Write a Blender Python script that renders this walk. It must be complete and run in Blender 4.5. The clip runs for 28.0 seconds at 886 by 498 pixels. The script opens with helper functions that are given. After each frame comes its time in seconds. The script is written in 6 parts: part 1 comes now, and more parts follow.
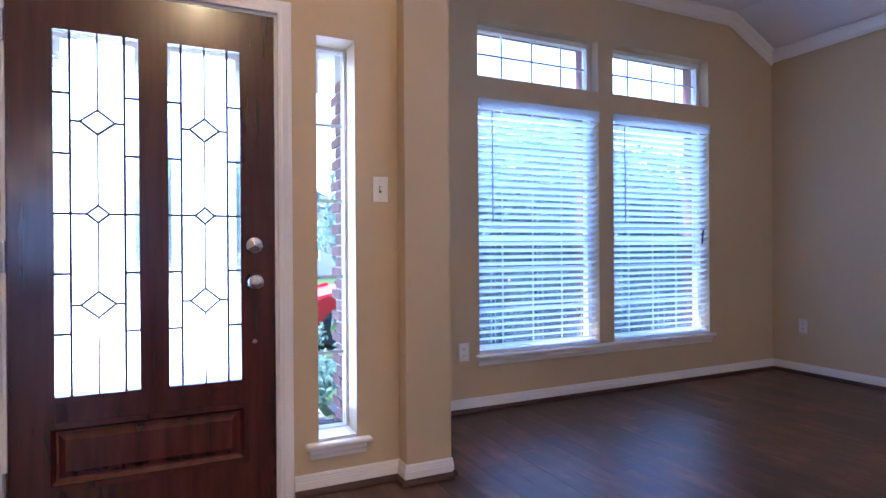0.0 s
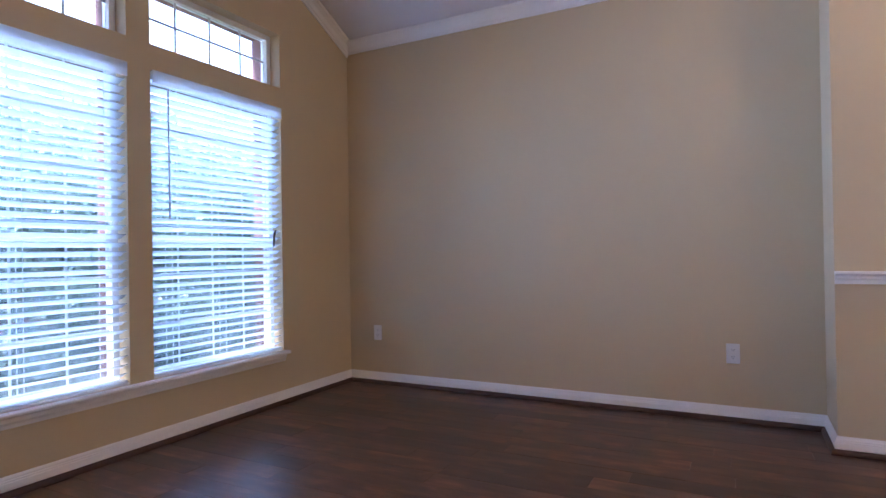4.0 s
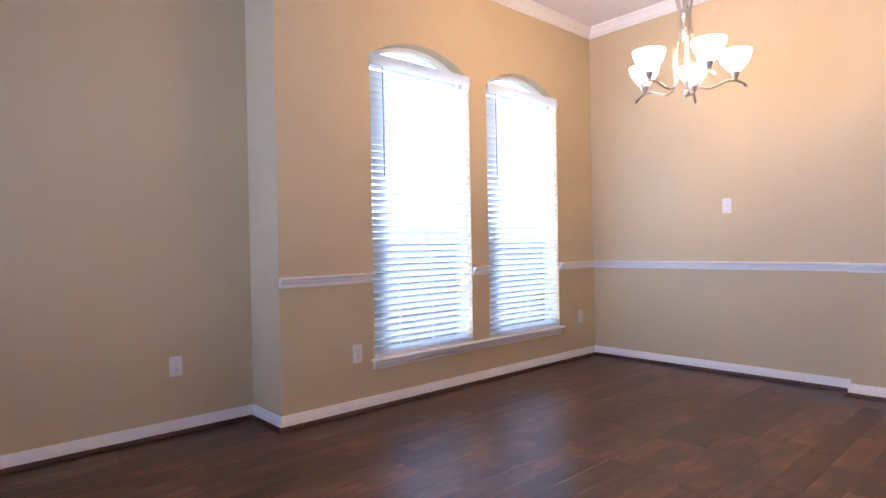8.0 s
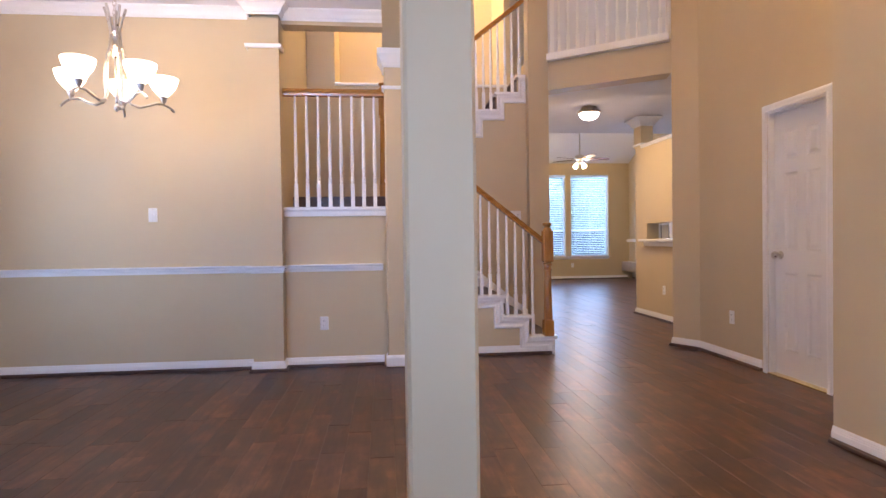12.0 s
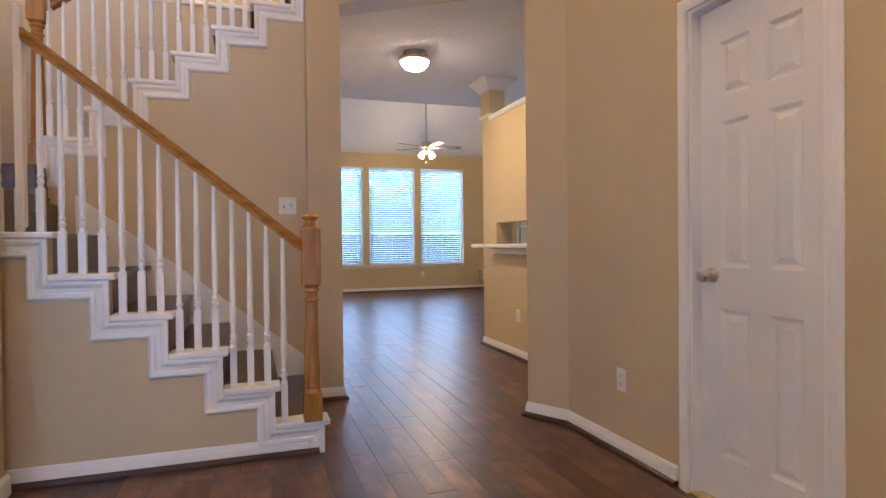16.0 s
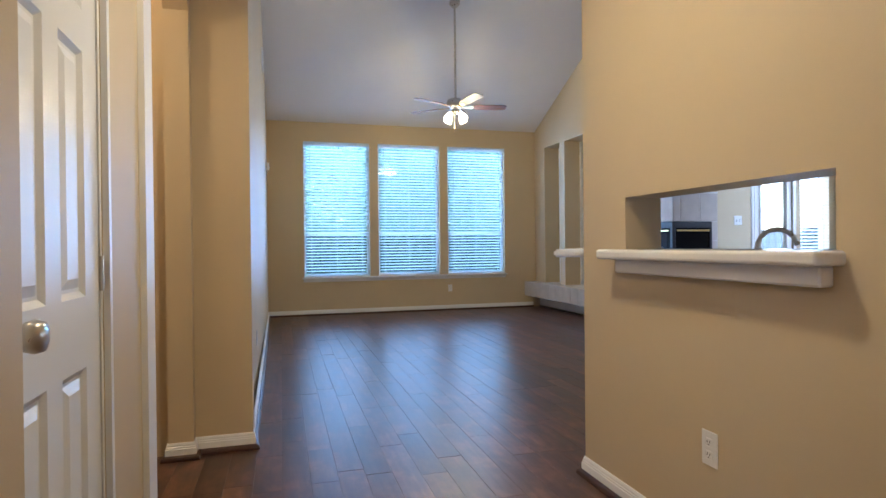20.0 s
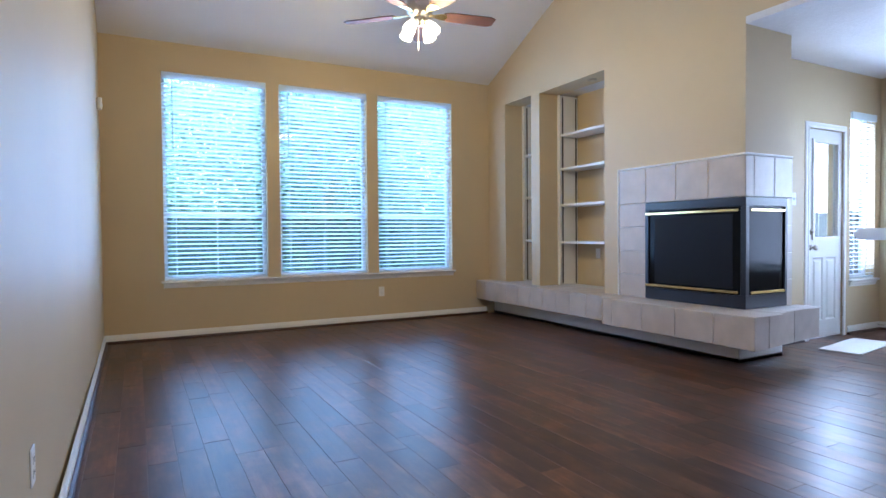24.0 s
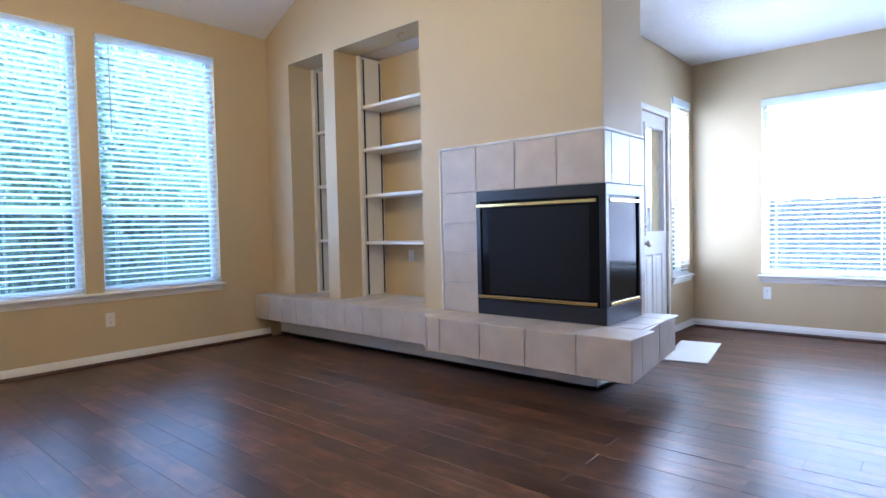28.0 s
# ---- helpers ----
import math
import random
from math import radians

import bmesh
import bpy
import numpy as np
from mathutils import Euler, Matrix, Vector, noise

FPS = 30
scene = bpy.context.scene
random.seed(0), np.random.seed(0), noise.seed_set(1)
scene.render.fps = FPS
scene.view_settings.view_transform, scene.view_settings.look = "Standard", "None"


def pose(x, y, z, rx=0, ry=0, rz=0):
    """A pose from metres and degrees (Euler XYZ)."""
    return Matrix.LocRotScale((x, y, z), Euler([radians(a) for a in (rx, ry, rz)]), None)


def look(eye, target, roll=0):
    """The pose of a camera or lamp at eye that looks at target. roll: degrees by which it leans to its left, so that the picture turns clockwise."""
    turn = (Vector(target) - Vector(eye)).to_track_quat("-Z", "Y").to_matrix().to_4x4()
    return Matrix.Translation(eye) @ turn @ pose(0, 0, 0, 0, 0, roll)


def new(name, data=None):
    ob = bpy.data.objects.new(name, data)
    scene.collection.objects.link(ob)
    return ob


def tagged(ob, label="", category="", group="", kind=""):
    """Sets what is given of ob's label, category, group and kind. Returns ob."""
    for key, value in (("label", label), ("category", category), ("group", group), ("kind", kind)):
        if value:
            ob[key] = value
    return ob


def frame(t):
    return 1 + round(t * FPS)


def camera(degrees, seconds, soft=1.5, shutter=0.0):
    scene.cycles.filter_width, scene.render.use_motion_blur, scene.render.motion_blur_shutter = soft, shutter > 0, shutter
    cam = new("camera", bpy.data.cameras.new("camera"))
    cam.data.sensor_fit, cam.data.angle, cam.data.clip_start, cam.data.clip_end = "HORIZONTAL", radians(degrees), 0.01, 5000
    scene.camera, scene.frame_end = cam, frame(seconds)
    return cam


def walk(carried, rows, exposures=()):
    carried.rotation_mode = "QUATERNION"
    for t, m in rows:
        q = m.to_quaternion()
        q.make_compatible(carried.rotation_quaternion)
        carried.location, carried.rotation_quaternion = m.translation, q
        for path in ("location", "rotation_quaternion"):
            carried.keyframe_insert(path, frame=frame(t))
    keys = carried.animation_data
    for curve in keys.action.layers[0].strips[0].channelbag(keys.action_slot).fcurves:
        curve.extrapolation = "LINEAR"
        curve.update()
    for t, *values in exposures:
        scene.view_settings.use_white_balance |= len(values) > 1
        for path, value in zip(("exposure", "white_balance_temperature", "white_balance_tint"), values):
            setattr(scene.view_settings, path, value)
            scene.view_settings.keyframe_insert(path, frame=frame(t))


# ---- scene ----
cam = camera(75.2, 28.0)
PATH = [
    (0, (1.155, 0.641, 1.048), (2.007, 2.451, 1.046), -0.4),
    (0.5, (1.308, 0.715, 1.05), (2.274, 2.466, 1.048), -0.5),
    (1, (1.472, 0.755, 1.048), (2.573, 2.425, 1.044), -0.5),
    (1.5, (1.647, 0.834, 1.061), (2.868, 2.418, 1.054), -0.5),
    (2, (1.784, 0.888, 1.036), (3.104, 2.391, 1.033), -0.6),
    (2.5, (1.887, 0.926, 1.043), (3.281, 2.36, 1.037), -0.7),
    (4.5, (2.058, 1.232, 0.998), (3.96, 1.849, 1.021), -0.9),
    (5, (2.019, 1.377, 0.99), (3.999, 1.653, 1.018), -0.9),
    (5.5, (2.002, 1.472, 1.021), (4.002, 1.426, 1.03), -1.2),
    (6, (2.135, 1.837, 1.048), (4.06, 1.295, 1.04), -0.9),
    (6.5, (2.234, 1.962, 1.044), (4.046, 1.116, 1.039), -0.9),
    (7, (2.287, 2.033, 1.036), (3.994, 0.991, 1.029), -1.0),
    (7.5, (2.3, 2.108, 1.047), (3.899, 0.906, 1.035), -1.0),
    (8, (2.319, 2.214, 1.055), (3.805, 0.876, 1.045), -1.1),
    (8.5, (2.372, 2.316, 1.084), (3.736, 0.854, 1.066), -1.0),
    (9, (2.429, 2.427, 1.101), (3.644, 0.839, 1.078), -0.8),
    (9.5, (2.471, 2.52, 1.087), (3.511, 0.811, 1.066), -0.9),
    (10, (2.515, 2.573, 1.091), (3.348, 0.755, 1.068), -0.9),
    (10.5, (2.479, 2.598, 1.099), (3.108, 0.699, 1.071), -0.9),
    (11, (2.45, 2.646, 1.108), (2.805, 0.678, 1.076), -0.9),
    (11.5, (2.333, 2.64, 1.084), (2.407, 0.641, 1.057), -0.9),
    (12, (2.26, 2.575, 1.088), (2.056, 0.586, 1.056), -0.8),
    (12.5, (2.08, 2.469, 1.103), (1.681, 0.51, 1.067), -0.9),
    (13, (1.903, 2.299, 1.105), (1.373, 0.371, 1.067), -1.0),
    (13.5, (1.751, 2.008, 1.11), (1.128, 0.108, 1.076), -1.1),
    (15.5, (1.177, 0.711, 1.091), (0.527, -1.18, 1.065), -0.7),
    (16, (1.028, 0.324, 1.083), (0.391, -1.572, 1.059), -0.6),
    (16.5, (0.899, -0.095, 1.093), (0.275, -1.995, 1.069), -0.6),
    (17, (0.756, -0.512, 1.098), (0.142, -2.416, 1.08), -0.5),
    (17.5, (0.624, -0.923, 1.094), (0.024, -2.83, 1.078), -0.4),
    (18, (0.511, -1.315, 1.083), (-0.081, -3.225, 1.072), -0.5),
    (18.5, (0.38, -1.698, 1.09), (-0.196, -3.613, 1.083), -0.5),
    (19, (0.269, -2.096, 1.087), (-0.294, -4.015, 1.082), -0.5),
    (19.5, (0.151, -2.494, 1.086), (-0.404, -4.415, 1.081), -0.5),
    (20, (0.054, -2.874, 1.083), (-0.487, -4.799, 1.071), -0.6),
    (20.5, (-0.024, -3.301, 1.084), (-0.556, -5.229, 1.068), -0.7),
    (22.5, (-0.03, -4.799, 1.062), (-0.738, -6.67, 1.034), -0.3),
    (23, (-0.012, -5.1, 1.066), (-0.814, -6.932, 1.033), -0.5),
    (23.5, (-0.018, -5.364, 1.056), (-0.899, -7.16, 1.016), -0.5),
    (24, (-0.038, -5.605, 1.049), (-0.979, -7.369, 1.001), -0.5),
    (24.5, (-0.044, -5.787, 1.047), (-1.039, -7.521, 0.995), -0.6),
    (25, (-0.053, -5.921, 1.053), (-1.111, -7.617, 0.999), -0.7),
    (25.5, (-0.03, -6.021, 1.06), (-1.165, -7.667, 1.001), -0.8),
    (26, (-0.037, -6.136, 1.059), (-1.246, -7.729, 0.996), -0.9),
    (26.5, (-0.177, -6.282, 1.043), (-1.442, -7.831, 0.98), -1.0),
    (27, (-0.366, -6.464, 1.053), (-1.694, -7.958, 0.988), -1.0),
    (27.5, (-0.624, -6.674, 1.068), (-2.033, -8.092, 1.001), -1.2),
    (28, (-0.907, -6.868, 1.075), (-2.41, -8.185, 1.002), -1.3),
]
walk(cam, [(t, look(eye, target, roll)) for t, eye, target, roll in PATH], exposures=[(0.0, 3.15, 5300, 40), (2.5, 3.4, 5750, 38), (5.0, 3.4, 6100, 37), (8.0, 3.5, 6600, 40), (9.5, 3.5, 6450, 40), (10.8, 3.45, 6300, 39), (12.0, 3.35, 6250, 38), (13.5, 3.25, 5950, 34), (15.5, 3.3, 6200, 30), (17.5, 3.25, 6050, 30), (20.0, 3.1, 5350, 22), (22.5, 3.35, 5350, 23), (24.0, 3.3, 5300, 23), (25.5, 3.35, 5300, 24), (28.0, 3.4, 5450, 26)])

# ---- world, sun, exposure ----
world = bpy.data.worlds.new("overcast_sky")
scene.world = world
world.use_nodes = True
wn = world.node_tree
sky = wn.nodes.new("ShaderNodeTexSky")
sky.sky_type = 'NISHITA'
sky.sun_disc = False
sky.sun_elevation = radians(71)
sky.sun_rotation = radians(284)
sky.air_density, sky.dust_density, sky.ozone_density = 1.3, 0.8, 2.5
wn.nodes["Background"].inputs["Strength"].default_value = 0.15
wn.links.new(sky.outputs[0], wn.nodes["Background"].inputs["Color"])
sun = new("sun", bpy.data.lights.new("sun", "SUN"))
sun.data.energy, sun.data.angle, sun.data.color = 4.9, radians(9), (0.90, 0.98, 1.0)
sun.matrix_world = look((0, 0, 30), (10, -2.5, 0))


def window_light(name, x, y, z, w, h, rx, rz, power, col=(0.50, 0.74, 1.0), spread=165):
    """Skylight gathered in a window's opening, shining inwards."""
    d = bpy.data.lights.new(name, "AREA")
    d.shape, d.size, d.size_y, d.energy, d.color = "RECTANGLE", w, h, power, col
    d.spread = radians(spread)
    ob = new(name, d)
    ob.matrix_world = pose(x, y, z, rx, 0, rz)
    return ob


def bulb(name, x, y, z, power, col=(1.0, 0.70, 0.27), r=0.05):
    d = bpy.data.lights.new(name, "POINT")
    d.energy, d.color, d.shadow_soft_size = power, col, r
    ob = new(name, d)
    ob.location = (x, y, z)
    return ob


for wx in (3.42, 4.55):
    window_light("window_light_living", wx, 3.972, 1.19, 0.90, 1.6, -90, 0, 3.6, (0.40, 0.65, 1.0), 100)
for wy in (-0.49, -1.59):
    window_light("window_light_dining", 5.492, wy, 1.33, 0.80, 1.9, 90, 90, 2.5, (0.55, 0.78, 1.0), 150)
for wx in (-0.8, -1.99, -3.16):
    window_light("window_light_family", wx, -12.212, 1.67, 0.90, 2.05, 90, 0, 4.2, (0.40, 0.67, 1.0))
window_light("window_light_back_door", -6.03, -8.74, 1.46, 0.38, 0.9, 84, 0, 3.4, (0.70, 0.85, 1.0), 178)
window_light("window_light_narrow", -6.70, -8.902, 1.42, 0.38, 1.5, 90, 0, 3.4, (0.70, 0.85, 1.0), 178)
for wx in (0.905, 1.275):
    window_light("window_light_front_door", wx, 3.17, 1.185, 0.24, 1.3, -90, 0, 0.6, (0.50, 0.74, 1.0), 150)
window_light("window_light_sidelight", 1.805, 3.27, 1.1, 0.14, 1.6, -90, 0, 0.6, (0.50, 0.74, 1.0), 150)
window_light("window_light_breakfast", -7.122, -7.285, 1.4, 1.65, 1.5, 90, -90, 6.8, (0.72, 0.86, 1.0), 178)


# ---- materials ----
def material(name):
    m = bpy.data.materials.new(name)
    m.use_nodes = True
    nt = m.node_tree
    return m, nt, nt.nodes["Principled BSDF"]


def ramp(nt, fac, stops):
    r = nt.nodes.new("ShaderNodeValToRGB")
    e = r.color_ramp.elements
    while len(e) < len(stops):
        e.new(0.5)
    for k, (p, c) in enumerate(stops):
        e[k].position, e[k].color = p, (*c, 1)
    nt.links.new(fac, r.inputs[0])
    return r.outputs[0]


def coords(nt, scale=(1, 1, 1), kind="Object"):
    tc = nt.nodes.new("ShaderNodeTexCoord")
    mp = nt.nodes.new("ShaderNodeMapping")
    mp.inputs["Scale"].default_value = scale
    nt.links.new(tc.outputs[kind], mp.inputs[0])
    return mp.outputs[0]


def noise_tex(nt, vec, scale, detail=4, rough=0.55):
    n = nt.nodes.new("ShaderNodeTexNoise")
    n.inputs["Scale"].default_value, n.inputs["Detail"].default_value, n.inputs["Roughness"].default_value = scale, detail, rough
    nt.links.new(vec, n.inputs["Vector"])
    return n.outputs["Fac"]


def bump(nt, bs, height, strength, dist=0.01):
    b = nt.nodes.new("ShaderNodeBump")
    b.inputs["Strength"].default_value, b.inputs["Distance"].default_value = strength, dist
    nt.links.new(height, b.inputs["Height"])
    nt.links.new(b.outputs[0], bs.inputs["Normal"])


def painted(name, col, rough=0.5, var=0.04, grain=220, bumpy=0.12, big=1.3, spec=0.4):
    """Rolled paint: faint mottling at a large scale, roller stipple at a small one."""
    m, nt, bs = material(name)
    v = coords(nt)
    a, b = tuple(c * (1 - var) for c in col), tuple(min(1, c * (1 + var)) for c in col)
    nt.links.new(ramp(nt, noise_tex(nt, v, big, 5), [(0.3, a), (0.7, b)]), bs.inputs["Base Color"])
    bs.inputs["Roughness"].default_value = rough
    bs.inputs["Specular IOR Level"].default_value = spec
    bump(nt, bs, noise_tex(nt, v, grain, 3), bumpy, 0.002)
    return m


def metal(name, col, rough=0.25, metallic=1.0, wear=1.0):
    m, nt, bs = material(name)
    v = coords(nt)
    bs.inputs["Base Color"].default_value = (*col, 1)
    bs.inputs["Metallic"].default_value = metallic
    r = nt.nodes.new("ShaderNodeMapRange")
    r.inputs["To Min"].default_value, r.inputs["To Max"].default_value = rough * (1 - 0.3 * wear), rough * (1 + 0.4 * wear)
    nt.links.new(noise_tex(nt, v, 40), r.inputs[0])
    nt.links.new(r.outputs[0], bs.inputs["Roughness"])
    return m


def wood(name, dark, light, rough=0.3, stretch=(2, 26, 26), var=0.0, coat=0.0, bumpy=0.08):
    """Grain drawn out along the first axis; var: shade from piece to piece."""
    m, nt, bs = material(name)
    v = coords(nt, stretch)
    info = nt.nodes.new("ShaderNodeObjectInfo")
    sh = nt.nodes.new("ShaderNodeVectorMath")
    sh.operation = "ADD"
    cx = nt.nodes.new("ShaderNodeCombineXYZ")
    mu = nt.nodes.new("ShaderNodeMath")
    mu.operation = "MULTIPLY"
    mu.inputs[1].default_value = 37.0
    nt.links.new(info.outputs["Random"], mu.inputs[0])
    nt.links.new(mu.outputs[0], cx.inputs[0])
    nt.links.new(mu.outputs[0], cx.inputs[1])
    nt.links.new(v, sh.inputs[0])
    nt.links.new(cx.outputs[0], sh.inputs[1])
    g = noise_tex(nt, sh.outputs[0], 1.0, 7, 0.62)
    col = ramp(nt, g, [(0.28, dark), (0.72, light)])
    bs.inputs["Roughness"].default_value = rough
    bs.inputs["Coat Weight"].default_value = coat
    bs.inputs["Coat Roughness"].default_value = 0.12
    if var:
        hsv = nt.nodes.new("ShaderNodeHueSaturation")
        mr = nt.nodes.new("ShaderNodeMapRange")
        mr.inputs["To Min"].default_value, mr.inputs["To Max"].default_value = 1 - var, 1 + var
        nt.links.new(info.outputs["Random"], mr.inputs[0])
        nt.links.new(mr.outputs[0], hsv.inputs["Value"])
        nt.links.new(col, hsv.inputs["Color"])
        col = hsv.outputs[0]
    nt.links.new(col, bs.inputs["Base Color"])
    bump(nt, bs, g, bumpy, 0.002)
    return m


def floor_wood(name, island=False):
    """Hand-scraped hickory stained dark: blotchy shade from board to board and along each board, satin finish."""
    m, nt, bs = material(name)
    if island:
        rnd = nt.nodes.new("ShaderNodeNewGeometry").outputs["Random Per Island"]
    else:
        rnd = nt.nodes.new("ShaderNodeObjectInfo").outputs["Random"]
    geo = nt.nodes.new("ShaderNodeNewGeometry")
    off = nt.nodes.new("ShaderNodeMath")
    off.operation = "MULTIPLY"
    off.inputs[1].default_value = 61.0
    nt.links.new(rnd, off.inputs[0])
    cx = nt.nodes.new("ShaderNodeCombineXYZ")
    nt.links.new(off.outputs[0], cx.inputs[0])
    nt.links.new(off.outputs[0], cx.inputs[2])
    def place(scale):
        mp = nt.nodes.new("ShaderNodeMapping")
        mp.inputs["Scale"].default_value = scale
        nt.links.new(geo.outputs["Position"], mp.inputs[0])
        ad = nt.nodes.new("ShaderNodeVectorMath")
        nt.links.new(mp.outputs[0], ad.inputs[0])
        nt.links.new(cx.outputs[0], ad.inputs[1])
        return ad.outputs[0]
    grain = noise_tex(nt, place((34, 2.2, 10)), 1.0, 7, 0.65)
    blot = noise_tex(nt, place((8.5, 4.6, 3)), 1.0, 5, 0.58)
    col = ramp(nt, grain, [(0.25, (0.070, 0.032, 0.018)), (0.75, (0.135, 0.064, 0.037))])
    mixn = nt.nodes.new("ShaderNodeMix")
    mixn.data_type = "RGBA"
    mixn.blend_type = "MULTIPLY"
    mixn.inputs[0].default_value = 0.9
    nt.links.new(col, mixn.inputs[6])
    nt.links.new(ramp(nt, blot, [(0.32, (0.52, 0.50, 0.49)), (0.50, (0.92, 0.92, 0.92)), (0.68, (1.75, 1.72, 1.70))]), mixn.inputs[7])
    hsv = nt.nodes.new("ShaderNodeHueSaturation")
    mr = nt.nodes.new("ShaderNodeMapRange")
    mr.inputs["To Min"].default_value, mr.inputs["To Max"].default_value = 0.66, 1.40
    nt.links.new(rnd, mr.inputs[0])
    nt.links.new(mr.outputs[0], hsv.inputs["Value"])
    nt.links.new(mixn.outputs[2], hsv.inputs["Color"])
    nt.links.new(hsv.outputs[0], bs.inputs["Base Color"])
    rr = nt.nodes.new("ShaderNodeMapRange")
    rr.inputs["To Min"].default_value, rr.inputs["To Max"].default_value = 0.26, 0.44
    nt.links.new(blot, rr.inputs[0])
    nt.links.new(rr.outputs[0], bs.inputs["Roughness"])
    bs.inputs["Specular IOR Level"].default_value = 0.42
    wav = noise_tex(nt, place((16, 3.0, 4)), 1.0, 4, 0.5)
    bump(nt, bs, wav, 0.24, 0.004)
    return m


def tiled(name, col, var=0.10, rough=0.35):
    m, nt, bs = material(name)
    info = nt.nodes.new("ShaderNodeObjectInfo")
    v = coords(nt, kind="Generated")
    geo = nt.nodes.new("ShaderNodeNewGeometry")
    n = noise_tex(nt, geo.outputs["Position"], 6, 5)
    a, b = tuple(c * (1 - var) for c in col), tuple(c * (1 + var) for c in col)
    c0 = ramp(nt, n, [(0.3, a), (0.7, b)])
    hsv = nt.nodes.new("ShaderNodeHueSaturation")
    mr = nt.nodes.new("ShaderNodeMapRange")
    mr.inputs["To Min"].default_value, mr.inputs["To Max"].default_value = 0.92, 1.06
    nt.links.new(info.outputs["Random"], mr.inputs[0])
    nt.links.new(mr.outputs[0], hsv.inputs["Value"])
    nt.links.new(c0, hsv.inputs["Color"])
    nt.links.new(hsv.outputs[0], bs.inputs["Base Color"])
    bs.inputs["Roughness"].default_value = rough
    bump(nt, bs, noise_tex(nt, geo.outputs["Position"], 60, 3), 0.08, 0.002)
    return m


def glass(name, tint=(1, 1, 1), rough=0.0, wave=0.0):
    m, nt, bs = material(name)
    bs.inputs["Base Color"].default_value = (*tint, 1)
    bs.inputs["Transmission Weight"].default_value = 1.0
    bs.inputs["Roughness"].default_value = rough
    bs.inputs["IOR"].default_value = 1.45
    if wave:
        bump(nt, bs, noise_tex(nt, coords(nt), 55, 3), wave, 0.01)
    return m


def glowing(name, col, strength):
    m, nt, bs = material(name)
    bs.inputs["Base Color"].default_value = (0.9, 0.9, 0.88, 1)
    bs.inputs["Emission Color"].default_value = (*col, 1)
    bs.inputs["Emission Strength"].default_value = strength
    bs.inputs["Roughness"].default_value = 0.3
    return m


def leafy(name, a, b):
    m, nt, bs = material(name)
    rnd = nt.nodes.new("ShaderNodeNewGeometry").outputs["Random Per Island"]
    nt.links.new(ramp(nt, rnd, [(0.0, a), (1.0, b)]), bs.inputs["Base Color"])
    bs.inputs["Roughness"].default_value = 0.45
    tr, mx = nt.nodes.new("ShaderNodeBsdfTranslucent"), nt.nodes.new("ShaderNodeMixShader")
    tr.inputs[0].default_value = (*b, 1)
    mx.inputs[0].default_value = 0.5
    nt.links.new(bs.outputs[0], mx.inputs[1])
    nt.links.new(tr.outputs[0], mx.inputs[2])
    nt.links.new(mx.outputs[0], nt.nodes["Material Output"].inputs[0])
    return m


def textured_ceiling(name):
    m, nt, bs = material(name)
    geo = nt.nodes.new("ShaderNodeNewGeometry")
    nt.links.new(ramp(nt, noise_tex(nt, geo.outputs["Position"], 2.0), [(0.3, (0.74, 0.73, 0.74)), (0.7, (0.80, 0.79, 0.80))]), bs.inputs["Base Color"])
    bs.inputs["Roughness"].default_value = 0.8
    bump(nt, bs, noise_tex(nt, geo.outputs["Position"], 26, 4, 0.6), 0.55, 0.012)
    return m


def slatted(name, col, rough, var, grain, bumpy):
    """Thin painted slats that let some light through."""
    m = painted(name, col, rough, var, grain, bumpy)
    nt = m.node_tree
    tr, mx = nt.nodes.new("ShaderNodeBsdfTranslucent"), nt.nodes.new("ShaderNodeMixShader")
    tr.inputs[0].default_value = (*col, 1)
    mx.inputs[0].default_value = 0.48
    out = nt.nodes["Material Output"]
    nt.links.new(nt.nodes["Principled BSDF"].outputs[0], mx.inputs[1])
    nt.links.new(tr.outputs[0], mx.inputs[2])
    nt.links.new(mx.outputs[0], out.inputs[0])
    return m


TAN = painted("tan_wall_paint", (0.60, 0.478, 0.300), 0.50, 0.03, 220, 0.16, 1.3, 0.34)
WHITE = painted("white_trim_paint", (0.85, 0.84, 0.82), 0.32, 0.02, 90, 0.05)
DOORWHITE = painted("white_door_paint", (0.78, 0.77, 0.75), 0.30, 0.02, 130, 0.10)
CEIL = textured_ceiling("textured_white_ceiling")
SMOOTHCEIL = painted("smooth_white_ceiling", (0.78, 0.77, 0.79), 0.75, 0.02, 60, 0.25)
PLATE = painted("white_plastic", (0.82, 0.81, 0.79), 0.28, 0.01, 60, 0.02)
SLOT = painted("dark_slot", (0.03, 0.03, 0.03), 0.6, 0.1)
BLIND = slatted("white_blind_slat", (0.80, 0.85, 0.87), 0.40, 0.015, 50, 0.04)
MUNTIN = painted("white_grid_bar", (0.72, 0.74, 0.76), 0.35, 0.02, 60, 0.03)
WANDM = painted("clear_grey_plastic", (0.30, 0.31, 0.33), 0.3, 0.02)
VINYL = painted("white_vinyl", (0.80, 0.81, 0.82), 0.35, 0.01, 60, 0.03)
OAK = wood("varnished_oak", (0.27, 0.105, 0.018), (0.50, 0.235, 0.050), 0.26, (3, 30, 30), 0.05, 0.4)
OAKUP = wood("varnished_oak_upright", (0.27, 0.105, 0.018), (0.50, 0.235, 0.050), 0.26, (30, 30, 3), 0.05, 0.4)
MAHOG = wood("mahogany_stain", (0.036, 0.007, 0.006), (0.095, 0.018, 0.015), 0.24, (20, 20, 1.6), 0.08, 0.5)
